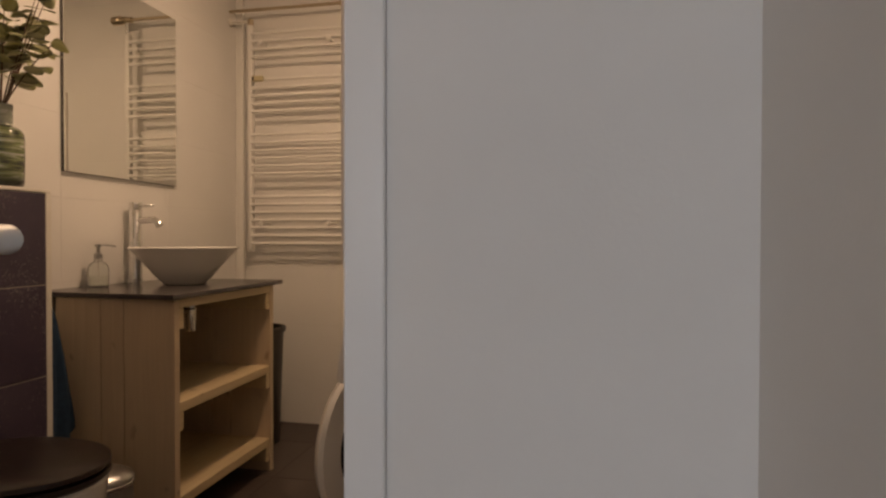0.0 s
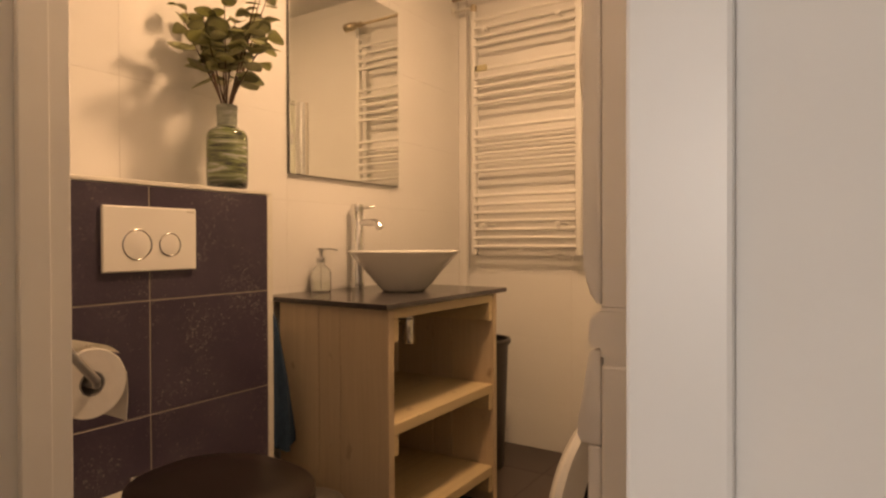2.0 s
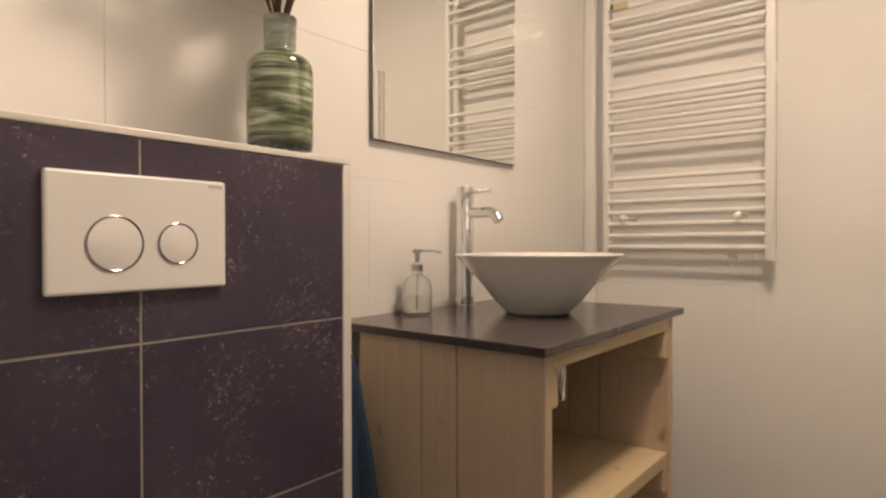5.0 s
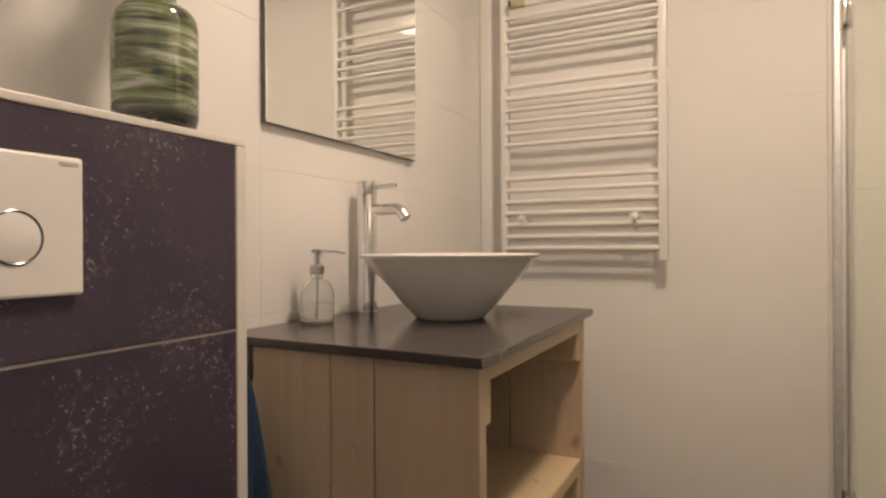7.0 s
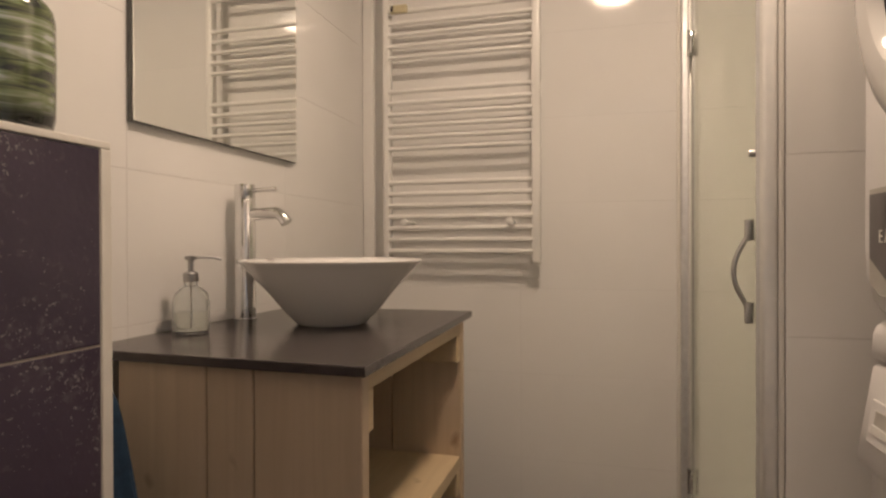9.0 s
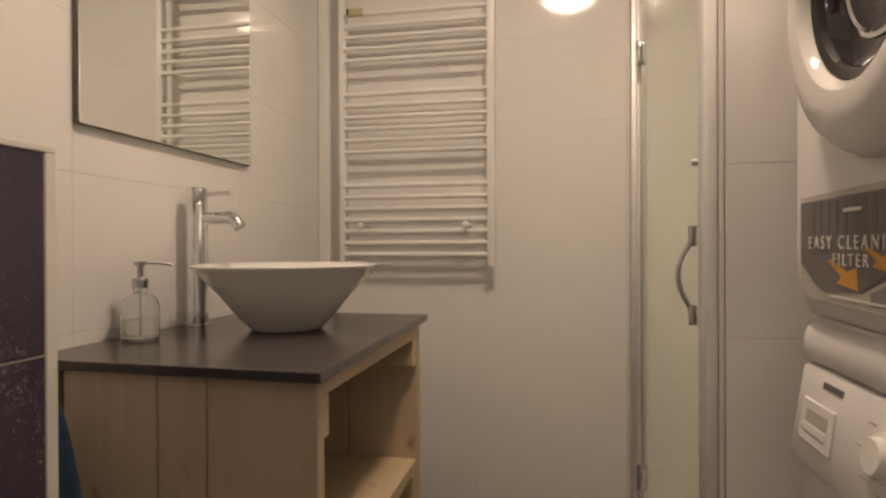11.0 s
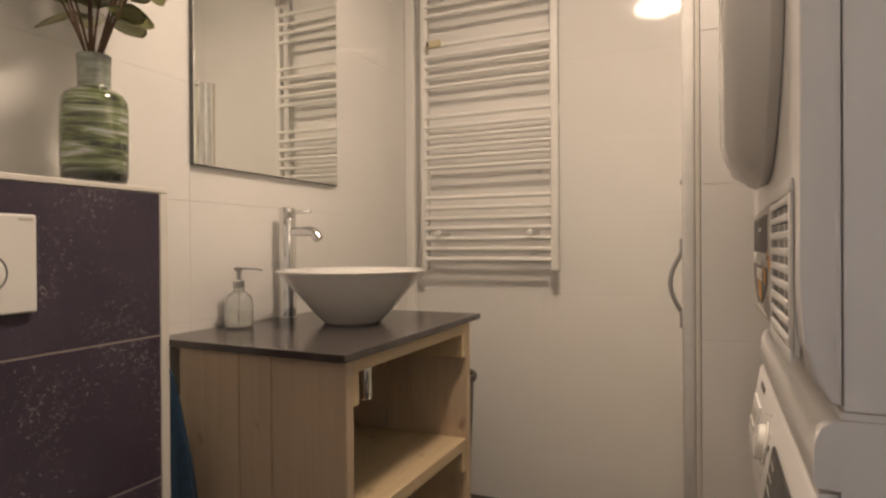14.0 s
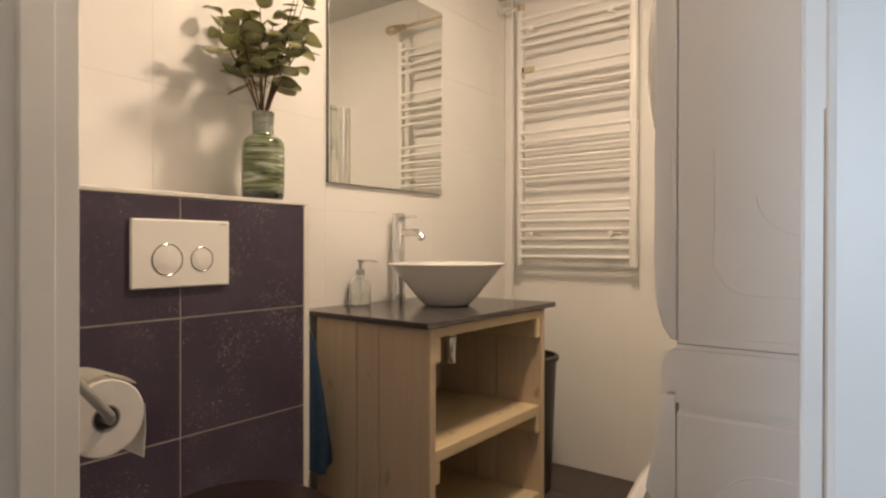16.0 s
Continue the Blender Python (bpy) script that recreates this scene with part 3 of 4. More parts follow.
part("top_rail", block(VX1 - 0.026, VX1 - 0.001, VY0 + 0.029, VY1 - 0.029, VZ - 0.032, VZ - 0.001, 0.002), PINE_LONG_LIT, vanity)
for z in (0.475, 0.150):
    part("shelf", block(VX0 + 0.002, VX1 - 0.004, VY0 + 0.029, VY1 - 0.029, z - 0.036, z, 0.003), PINE_LONG_LIT, vanity)
    for y0, y1 in ((VY0 + 0.029, VY0 + 0.056), (VY1 - 0.056, VY1 - 0.029)):
        part("cleat", block(VX0 + 0.01, VX1 - 0.005, y0, y1, z - 0.100, z - 0.037, 0.003), PINE_LONG_LIT, vanity)
for y0, y1 in ((VY0 + 0.029, VY0 + 0.056), (VY1 - 0.056, VY1 - 0.029)):
    part("cleat", block(VX0 + 0.01, VX1 - 0.003, y0, y1, VZ - 0.105, VZ - 0.0335, 0.003), PINE_LONG_LIT, vanity)

tagged(part("worktop", prism([(0.001, 0.131), (0.575, 0.106), (0.563, 0.917), (0.001, 0.917)], "z", VZ + 0.0005, 0.8495, 0.002), STONE), "dark honed stone top on the pine vanity", "worktop")
TOP = 0.8495

basin = thing("vessel_basin", "white ceramic cone-shaped vessel basin on the stone top", "basin", (0.300, 0.568, TOP))
prof = [(0, 0.001), (0.078, 0.001), (0.084, 0.004), (0.090, 0.012), (0.108, 0.030), (0.150, 0.083), (0.196, 0.134), (0.206, 0.146), (0.214, 0.151), (0.2155, 0.155), (0.212, 0.158), (0.203, 0.157), (0.190, 0.148), (0.150, 0.100), (0.105, 0.045), (0.070, 0.026), (0.022, 0.020), (0.022, 0.016), (0, 0.016)]
part("bowl", lathe([(r, h * 0.973) for r, h in prof], 72), CERAMIC, basin, smooth=True)
part("drain", lathe([(0, 0.019), (0.020, 0.019), (0.026, 0.022), (0.028, 0.0245), (0.02, 0.026), (0, 0.026)], 28), CHROME, basin, "chrome drain", True)

trap = thing("bottle_trap", "chrome bottle trap under the basin", "drain")
part("cup", lathe([(0, 0.0), (0.017, 0.0), (0.019, 0.003), (0.019, 0.070), (0.021, 0.072), (0.021, 0.082), (0.016, 0.086), (0.016, 0.128)], 28, "z", (0.460, 0.370, 0.690)), CHROME, trap, smooth=True)
part("pipe", tube([(0.460, 0.370, 0.765), (0.30, 0.370, 0.765), (0.089, 0.370, 0.765)], 0.014, 16), CHROME, trap, smooth=True)

tap = thing("basin_tap", "tall chrome single-lever basin tap", "tap", (0.052, 0.588, TOP))
tap.scale.z = 0.987
part("base_ring", lathe([(0, 0.0005), (0.029, 0.0005), (0.029, 0.004), (0.0265, 0.006), (0, 0.006)], 32), CHROME, tap, smooth=True)
part("column", lathe([(0.0, 0.006), (0.0255, 0.006), (0.0255, 0.304), (0.0245, 0.306), (0, 0.302)], 32), CHROME, tap, smooth=True)
part("cartridge_cap", lathe([(0, 0.307), (0.0245, 0.307), (0.0258, 0.309), (0.0258, 0.342), (0.0245, 0.345), (0, 0.346)], 32), CHROME, tap, smooth=True)
part("lever", tube([(0.020, 0, 0.329), (0.088, 0, 0.331)], 0.0052, 12), CHROME, tap, "thin chrome pin lever", True)
sp = [(0.018, 0.0, 0.268), (0.084, 0.0, 0.270)] + [(0.084 + 0.030 * math.sin(radians(a)), 0.0, 0.240 + 0.030 * math.cos(radians(a))) for a in (12, 24, 36, 48, 58)]
part("spout", tube(sp, [0.0155, 0.0155, 0.0153, 0.0150, 0.0146, 0.0143, 0.0140], 20), CHROME, tap, smooth=True)
part("aerator", tube([(0.1085, 0.0, 0.2570), (0.1165, 0.0, 0.2455)], 0.0150, 20), CHROME, tap, "chrome aerator collar", True)

soap = thing("soap_dispenser", "clear glass soap bottle, half full, steel pump", "soap dispenser", (0.072, 0.355, TOP))
soap.scale.z = 0.975
part("bottle", lathe([(0, 0.0008), (0.034, 0.0008), (0.0375, 0.004), (0.038, 0.05), (0.0375, 0.070), (0.033, 0.088), (0.022, 0.098), (0.0135, 0.103), (0.0135, 0.112), (0.011, 0.112), (0.011, 0.102), (0.020, 0.095), (0.031, 0.085), (0.035, 0.069), (0.0355, 0.006), (0, 0.005)], 40), SOAP_GLASS, soap, smooth=True)
part("liquid", lathe([(0, 0.0055), (0.0350, 0.0065), (0.0351, 0.047), (0, 0.047)], 40), SOAP, soap, "clear liquid soap", True)
part("collar", lathe([(0, 0.1125), (0.0155, 0.1125), (0.0155, 0.130), (0.012, 0.134), (0, 0.134)], 28), STEEL, soap, "brushed steel collar", True)
part("dip_tube", tube([(0, 0, 0.012), (0.001, 0, 0.112)], 0.0018, 8), PAPER, soap)
part("plunger", tube([(0, 0, 0.134), (0, 0, 0.160)], 0.006, 14), STEEL, soap, smooth=True)
part("pump_head", lathe([(0, 0.160), (0.011, 0.160), (0.012, 0.163), (0.012, 0.169), (0, 0.170)], 24), STEEL, soap, smooth=True)
part("nozzle", tube([(0.0, 0.006, 0.166), (0.03, 0.03, 0.165), (0.046, 0.042, 0.160)], 0.0028, 10), STEEL, soap, smooth=True)

# ---- towel on the side of the cistern box ----
hook = thing("towel_hook", "small steel hook on the cistern box side", "hook")
part("plate", lathe([(0, 0), (0.012, 0), (0.012, 0.003), (0, 0.004)], 20, "y", (0.158, 0.0085, 0.80)), STEEL, hook, smooth=True)
part("peg", tube([(0.158, 0.003, 0.80), (0.158, 0.022, 0.798), (0.158, 0.028, 0.808)], 0.004, 10), STEEL, hook, smooth=True)
bm = bmesh.new()
grid = []
for i in range(25):
    v = i / 24
    wide = 0.012 + 0.034 * min(1, v * 1.25) ** 0.6
    ring = []
    for k in range(24):
        a = 2 * math.pi * k / 24
        fold = 1 + 0.22 * math.sin(5 * a + 2.2 * v) * min(1, v * 2)
        y = 0.028 + 0.032 * min(1, v * 1.1) ** 0.7 + (0.012 + 0.036 * min(1, v * 1.1) ** 0.7) * math.sin(a) * fold
        ring.append(bm.verts.new((0.163 + wide * math.cos(a) * fold, min(0.1335, max(0.006, y)), 0.806 - 0.43 * v - (0.012 * math.cos(2 * a) if i == 24 else 0))))
    grid.append(ring)
for a, b in zip(grid, grid[1:]):
    for k in range(24):
        bm.faces.new((a[k], a[(k + 1) % 24], b[(k + 1) % 24], b[k]))
bm.faces.new(grid[0])
bm.faces.new(grid[-1])
tagged(part("hand_towel", bm, TOWEL, smooth=True), "dark teal terry towel hanging from a hook", "towel")

# ---- bins ----
pedal = thing("pedal_bin", "small chrome pedal bin beside the vanity", "pedal bin", (0.480, -0.098, 0))
part("base", lathe([(0, 0), (0.086, 0), (0.088, 0.004), (0.088, 0.022), (0.084, 0.026), (0, 0.026)], 40), BLACK, pedal, "black plastic base", True)
part("body", lathe([(0, 0.026), (0.083, 0.026), (0.083, 0.290), (0, 0.290)], 40), STEEL, pedal, smooth=True)
part("rim", lathe([(0.08, 0.290), (0.087, 0.292), (0.088, 0.302), (0.086, 0.305), (0.08, 0.305)], 40), CHROME, pedal, smooth=True)
part("lid", lathe([(0.086, 0.306), (0.0865, 0.312), (0.080, 0.323), (0.060, 0.335), (0.030, 0.341), (0, 0.343)], 40), STEEL, pedal, "domed steel lid", True)
part("pedal", block(0.080, 0.118, -0.018, 0.018, 0.010, 0.016, 0.002), BLACK, pedal)

waste = thing("waste_basket", "tall dark brown plastic bin beside the vanity", "bin", (0.316, 1.150, -0.0))
part("body", lathe([(0, 0.002), (0.098, 0.002), (0.102, 0.008), (0.124, 0.575), (0.120, 0.575), (0.098, 0.012), (0, 0.010)], 44), BASKET, waste, smooth=True)
part("rim", lathe([(0.118, 0.572), (0.134, 0.570), (0.136, 0.586), (0.130, 0.594), (0.118, 0.592)], 44), BASKET, waste, smooth=True)

# ---- towel radiator ----
rad = thing("towel_radiator", "white ladder towel radiator on the tiled wall", "radiator")
RY = 1.420
for x0, x1 in ((0.108, 0.138), (0.672, 0.704)):
    part("post", block(x0, x1, RY - 0.008, RY + 0.026, 0.968, 2.225, 0.007, 3), ENAMEL, rad, smooth=True)
PITCH, BAR0 = 0.0430, 1.013
for k in [*range(0, 7), *range(9, 15), *range(17, 22), *range(24, 28)]:
    z = BAR0 + PITCH * k
    part("bar", tube([(0.134, RY - 0.006, z), (0.676, RY - 0.006, z)], 0.0092, 14), ENAMEL, rad, smooth=True)
for x in (0.205, 0.600):
    for z in (BAR0 + PITCH * 2.5, BAR0 + PITCH * 25.5):
        part("bracket", lathe([(0, -0.052), (0.006, -0.052), (0.013, -0.048), (0.014, -0.036), (0.008, -0.030), (0.006, -0.02), (0.006, 0.078), (0.016, 0.0785)], 20, "y", (x, RY, z)), ENAMEL, rad, "white wall bracket with round knob", True)
gauge = thing("evaporation_meter", "small cream heat meter clipped to a radiator bar", "heat meter")
gz = BAR0 + PITCH * 21
part("case", block(0.150, 0.215, RY - 0.036, RY - 0.018, gz - 0.013, gz + 0.016, 0.004), CREAM, gauge, "cream plastic case")
part("scale", block(0.153, 0.163, RY - 0.038, RY - 0.0355, gz - 0.009, gz + 0.012, 0.0008), BASKET, gauge, "dark scale window")

pipes = thing("radiator_pipe", "brass coloured pipe with valve above the radiator", "pipe")
part("supply_pipe", tube([(0.001, RY - 0.002, 2.305), (0.70, RY - 0.002, 2.305)], 0.0085, 14), BRASS, pipes, smooth=True)
part("valve_body", lathe([(0, -0.035), (0.016, -0.035), (0.016, 0.0), (0.020, 0.002), (0.020, 0.03), (0, 0.03)], 24, "x", (0.690, RY - 0.002, 2.305)), BRASS, pipes, smooth=True)
part("valve_head", lathe([(0, 0.03), (0.022, 0.03), (0.025, 0.035), (0.025, 0.085), (0.020, 0.092), (0, 0.093)], 24, "x", (0.690, RY - 0.002, 2.305)), BRASS, pipes, smooth=True)
part("valve_tail", tube([(0.688, RY + 0.006, 2.224), (0.688, RY + 0.002, 2.300)], 0.009, 14), CHROME, pipes, "chrome tail piece", True)
part("return_elbow", lathe([(0, 0), (0.016, 0), (0.016, 0.03), (0.012, 0.034), (0, 0.034)], 20, "z", (0.123, RY + 0.006, 2.225)), BRASS, pipes, smooth=True)
part("return_pipe", tube([(0.001, RY + 0.006, 2.246), (0.123, RY + 0.006, 2.246)], 0.0075, 12), TRIM, pipes, "white painted stub pipe", True)
part("wall_rose", lathe([(0, 0), (0.024, 0), (0.024, 0.004), (0.012, 0.010), (0, 0.010)], 24, "x", (0.001, RY + 0.006, 2.246)), TRIM, pipes, "white pipe rose", True)

tagged(part("trim_corner", block(0.001, 0.048, Y1 - 0.026, Y1 - 0.001, 0.001, CEIL - 0.001, 0.006), ENAMEL), "white pipe casing in the tiled corner", "trim", kind="structure")

# ---- shower screen ----
shower = thing("shower_door", "closed clear glass shower door with chrome profiles", "shower door")
SX, SH = 1.205, 1.93
part("wall_profile", block(SX - 0.026, SX + 0.012, Y1 - 0.046, Y1 - 0.001, 0.03, SH, 0.005, 3), BRUSHED, shower, "chrome wall profile", True)
part("wall_seal", block(SX - 0.038, SX - 0.0265, Y1 - 0.020, Y1 - 0.001, 0.03, SH, 0.003), TRIM, shower, "white sealing strip")
part("glass_clamp", block(SX - 0.008, SX + 0.008, Y1 - 0.080, Y1 - 0.0465, 0.03, SH, 0.003), BRIGHT, shower, "narrow bright clamping strip", True)
p = part("fixed_pane", block(SX - 0.003, SX + 0.003, 1.371, Y1 - 0.0805, 0.04, SH - 0.002), GLASS, shower)
p.visible_shadow = False
p = part("door_pane", block(SX - 0.003, SX + 0.003, 0.4795, 1.365, 0.04, SH - 0.002), GLASS, shower)
p.visible_shadow = False
part("seal", block(SX - 0.004, SX + 0.004, 1.3655, 1.3705, 0.04, SH - 0.002), GREY_PLASTIC, shower, "grey sealing strip")
part("chrome_strip", block(SX - 0.007, SX + 0.010, 0.443, 0.479, 0.03, SH, 0.005, 3), BRUSHED, shower, "rounded chrome strip", True)
part("stub_profile", block(SX - 0.009, SX + 0.0165, STUB0 + 0.001, 0.4425, 0.03, SH, 0.007, 3), BRIGHT, shower, "satin metal profile on the partition", True)
for z in (1.690, 0.260):
    for y0, y1, dx in ((1.374, 1.401, 0.010), (1.335, 1.362, 0.010)):
        part("hinge_plate", block(SX - 0.003 - dx, SX - 0.0032, y0, y1, z - 0.034, z + 0.034, 0.003), CHROME, shower, "chrome hinge plate", True)
    part("hinge_pin", tube([(SX - 0.014, 1.368, z - 0.042), (SX - 0.014, 1.368, z + 0.042)], 0.007, 14), CHROME, shower, smooth=True)
HY = 0.512
arc_pts = [(SX - 0.008 - 0.030 * math.sin(math.pi * i / 16), HY, 0.908 + 0.150 * i / 16) for i in range(17)]
part("handle", tube(arc_pts, 0.0046, 12), STEEL, shower, "curved steel handle", True)
for z in (0.904, 1.062):
    part("handle_foot", block(SX - 0.018, SX - 0.0032, HY - 0.007, HY + 0.007, z - 0.020, z + 0.020, 0.003), STEEL, shower, smooth=True)
part("latch_knob", lathe([(0, -0.012), (0.006, -0.012), (0.007, -0.008), (0.007, 0), (0, 0)], 16, "x", (SX - 0.0035, 0.490, 1.205)), STEEL, shower, smooth=True)
part("stay_bar", tube([(SX, 1.17, SH + 0.008), (SX, 1.30, SH + 0.012), (SX, 1.36, SH - 0.02), (SX, 1.445, SH - 0.02)], 0.007, 12), STEEL, shower, "steel stay at the top of the glass", True)
tray = tagged(part("shower_tray", block(SX - 0.03, X1 - 0.001, STUB1 + 0.001, Y1 - 0.001, 0.001, 0.030, 0.006), CERAMIC), "low white shower tray behind the glass door", "shower tray")
part_trim = tagged(part("trim_stub", block(STUB_X - 0.010, STUB_X - 0.001, STUB0, STUB1, 0, CEIL - 0.001, 0.002), TRIM), "off-white corner strip on the partition end", "trim", kind="structure")

# ---- stacked washing machine and dryer ----
MX, MB, MY0, MY1 = 1.325, 1.93, -0.315, 0.335
MC = 0.02


def ring_door(parent, cy, cz, r, x, depth, glass_r, m=Matrix()):
    """Round machine door: a thick glossy ring, a dark rim, the recessed glass bowl and a steel hoop behind it."""
    def add(name, profile, mat, label):
        bm = lathe(profile, 72, "x", (x, cy, cz))
        bmesh.ops.transform(bm, matrix=m, verts=bm.verts[:])
        return part(name, bm, mat, door_part, label, True)
    bm = lathe([(glass_r, -depth + 0.040), (glass_r + 0.002, -depth + 0.014), (glass_r + 0.012, -depth + 0.003), (glass_r + 0.035, -depth), (r - 0.045, -depth * 0.94), (r - 0.018, -depth * 0.74), (r - 0.004, -depth * 0.40), (r, -0.014), (r - 0.006, -0.0015), (glass_r, -0.0015)], 96, "x", (x, cy, cz))
    bmesh.ops.transform(bm, matrix=m, verts=bm.verts[:])
    door_part = part("door", bm, GLOSS, parent, "glossy white round door ring", True)
    add("door_rim", [(glass_r - 0.016, -depth + 0.036), (glass_r - 0.012, -depth + 0.022), (glass_r - 0.001, -depth + 0.018), (glass_r - 0.001, -depth + 0.036)], BLACK, "dark inner ring")
    add("door_glass", [(glass_r - 0.016, -depth + 0.030), (glass_r - 0.03, -depth + 0.040), (glass_r * 0.45, -depth + 0.046), (0, -depth + 0.047)], DOOR_GLASS, "dark round door glass")
    add("steel_hoop", [(glass_r * 0.62, -depth + 0.0425), (glass_r * 0.64, -depth + 0.0395), (glass_r * 0.68, -depth + 0.0405)], CHROME, "shiny steel hoop")


washer = thing("washing_machine", "white front-loading washing machine, round door ajar, under dryer", "washing machine")
part("cabinet", block(MX + 0.030, MB, MY0, MY1, 0.015, 0.828, 0.006), MACHINE, washer)
part("top_groove", block(MX + 0.034, MB - 0.004, MY0 + 0.003, MY1 - 0.003, 0.8275, 0.8405), MACHINE, washer)
part("worktop", prism([(MB, 0.840), (MX + 0.030, 0.840), (MX + 0.0295, 0.8545), (MX + 0.012, 0.856), (MX + 0.0085, 0.861), (MX + 0.010, 0.895), (MX + 0.015, 0.908), (MX + 0.026, 0.9155), (MX + 0.040, 0.9165), (MB, 0.9165)], "y", MY0, MY1), MACHINE, washer, smooth=True)
part("control_panel", prism([(MX + 0.029, 0.690), (MX - 0.006, 0.690), (MX - 0.014, 0.705), (MX + 0.008, 0.843), (MX + 0.014, 0.850), (MX + 0.029, 0.851)], "y", MY0 + 0.002, MY1 - 0.002, 0.003), MACHINE, washer, smooth=True)
part("front_panel", block(MX + 0.006, MX + 0.0295, MY0 + 0.002, MY1 - 0.002, 0.090, 0.688, 0.005), MACHINE, washer)
part("plinth", block(MX + 0.012, MX + 0.0295, MY0 + 0.003, MY1 - 0.003, 0.015, 0.087, 0.004), MACHINE, washer)
# front panel is uncut; black colour stands for the shade inside the drum
part("porthole", lathe([(0.165, -0.0045), (0.168, 0.0), (0.150, 0.002), (0.150, 0.010), (0, 0.010)][::-1], 64, "x", (MX + 0.0055, MC, 0.44)), BLACK, washer, "shallow black dish, shade of the drum opening as colour", True)
HINGE = Matrix.Translation((MX + 0.004, MC + 0.235, 0)) @ Matrix.Rotation(radians(-12.0), 4, "Z") @ Matrix.Translation((-MX - 0.004, -MC - 0.235, 0))
ring_door(washer, MC, 0.44, 0.235, MX + 0.002, 0.050, 0.145, HINGE)
TILT = Matrix.Translation((MX - 0.002, 0, 0.782)) @ Matrix.Rotation(radians(8.9), 4, "Y")


def panel(bm):
    bmesh.ops.transform(bm, matrix=TILT, verts=bm.verts[:])
    return bm


part("drawer", panel(block(-0.0035, 0.0005, 0.190, 0.302, -0.048, 0.018, 0.003)), MACHINE, washer, "detergent drawer front")
part("drawer_grip", panel(block(-0.0060, -0.0036, 0.205, 0.285, -0.030, -0.018, 0.001)), ENAMEL, washer)
# no hollow here: a thin grey plate paints the shade of the finger pocket
part("pocket_shade", panel(block(-0.0042, -0.0030, 0.207, 0.283, -0.017, 0.004, 0.0005)), PRINT_PALE, washer, "flat grey plate, shade of the finger pocket as colour")
part("programme_dial", panel(lathe([(0.031, 0.0), (0.031, -0.002), (0.026, -0.003), (0.0245, -0.011), (0.022, -0.013), (0, -0.013)], 40, "x", (-0.0005, 0.062, -0.002))), ENAMEL, washer, "round white programme dial", True)
part("display", panel(block(-0.0045, 0.0, -0.225, -0.050, -0.072, 0.028, 0.002)), BLACK, washer, "dark display")
part("start_mark", panel(block(-0.0012, 0.0, 0.015, 0.022, 0.0, 0.007)), PRINT_DARK, washer)
part("maker_mark", panel(block(-0.0010, 0.0, 0.181, 0.246, 0.043, 0.053)), PRINT_DARK, washer, "dark maker's mark as a plain bar")
for k in range(7):
    a = radians(-150 + 50 * k)
    part("programme_mark", panel(block(-0.0008, 0.0, 0.062 + 0.050 * math.cos(a) - 0.009, 0.062 + 0.050 * math.cos(a) + 0.009, -0.002 + 0.046 * math.sin(a) - 0.001, -0.002 + 0.046 * math.sin(a) + 0.001)), PRINT_PALE, washer)
for k in range(3):
    part("display_line", panel(block(-0.0052, -0.0046, -0.10, -0.06, -0.022 + 0.016 * k, -0.019 + 0.016 * k)), PRINT_PALE, washer)

dryer = thing("tumble_dryer", "white tumble dryer stacked on the washing machine", "tumble dryer")
DZ0, DZ1 = 0.924, 1.775
part("stacking_frame", block(MX + 0.03, MB - 0.01, MY0, MY1, 0.917, DZ0 - 0.0005), MACHINE, dryer, "white stacking strip")
part("cabinet", block(MX + 0.032, MB, MY0, MY1, DZ0, DZ1, 0.002), MACHINE, dryer)
part("fascia", prism([(MX + 0.031, DZ0 + 0.004), (MX + 0.022, DZ0 + 0.006), (MX + 0.010, DZ0 + 0.024), (MX + 0.002, DZ0 + 0.060), (MX - 0.0005, DZ0 + 0.11), (MX - 0.0005, DZ1 - 0.02), (MX + 0.008, DZ1), (MX + 0.031, DZ1)], "y", MY0 - 0.002, MY1 + 0.002, 0.005), MACHINE, dryer, smooth=True)
ring_door(dryer, MC, 1.388, 0.243, MX, 0.060, 0.147)
# pressed relief lines of the side sheets
RIB_Y = MY0 + 0.0006
part("side_rib", tube([(1.405, RIB_Y, 1.200), (1.405, RIB_Y, 1.060)] + [(1.455 - 0.050 * math.cos(radians(a)), RIB_Y, 1.046 - 0.050 * math.sin(radians(a))) for a in range(10, 95, 14)] + [(1.80, RIB_Y, 0.996)], 0.0015, 6), MACHINE, dryer)
part("side_rib", tube([(1.458 + 0.070 * (1 - math.cos(radians(a))), RIB_Y, 1.130 - 0.055 * math.sin(radians(a))) for a in range(0, 95, 9)] + [(1.80, RIB_Y, 1.075)], 0.0016, 6), MACHINE, dryer)
part("side_rib", tube([(1.445, RIB_Y, 0.936), (1.80, RIB_Y, 0.940)], 0.0012, 6), MACHINE, dryer)
part("side_rib", tube([(1.405, RIB_Y, 0.690)] + [(1.475 - 0.070 * math.cos(radians(a)), RIB_Y, 0.690 + 0.067 * math.sin(radians(a))) for a in range(10, 95, 12)] + [(1.80, RIB_Y, 0.752)], 0.0018, 6), MACHINE, washer)
part("vent_frame", prism([(-0.068, 0.955), (-0.068, 1.130), (-0.275, 1.130), (-0.275, 0.962)], "x", MX - 0.0012, MX + 0.004, 0.0005), MACHINE, dryer)
# thin black sheet over the closed frame paints the dark between the slats
part("vent_shade", block(MX - 0.0020, MX - 0.0013, -0.263, -0.083, 0.972, 1.116), BLACK, dryer, "flat black sheet, inner shade of the vent as colour")
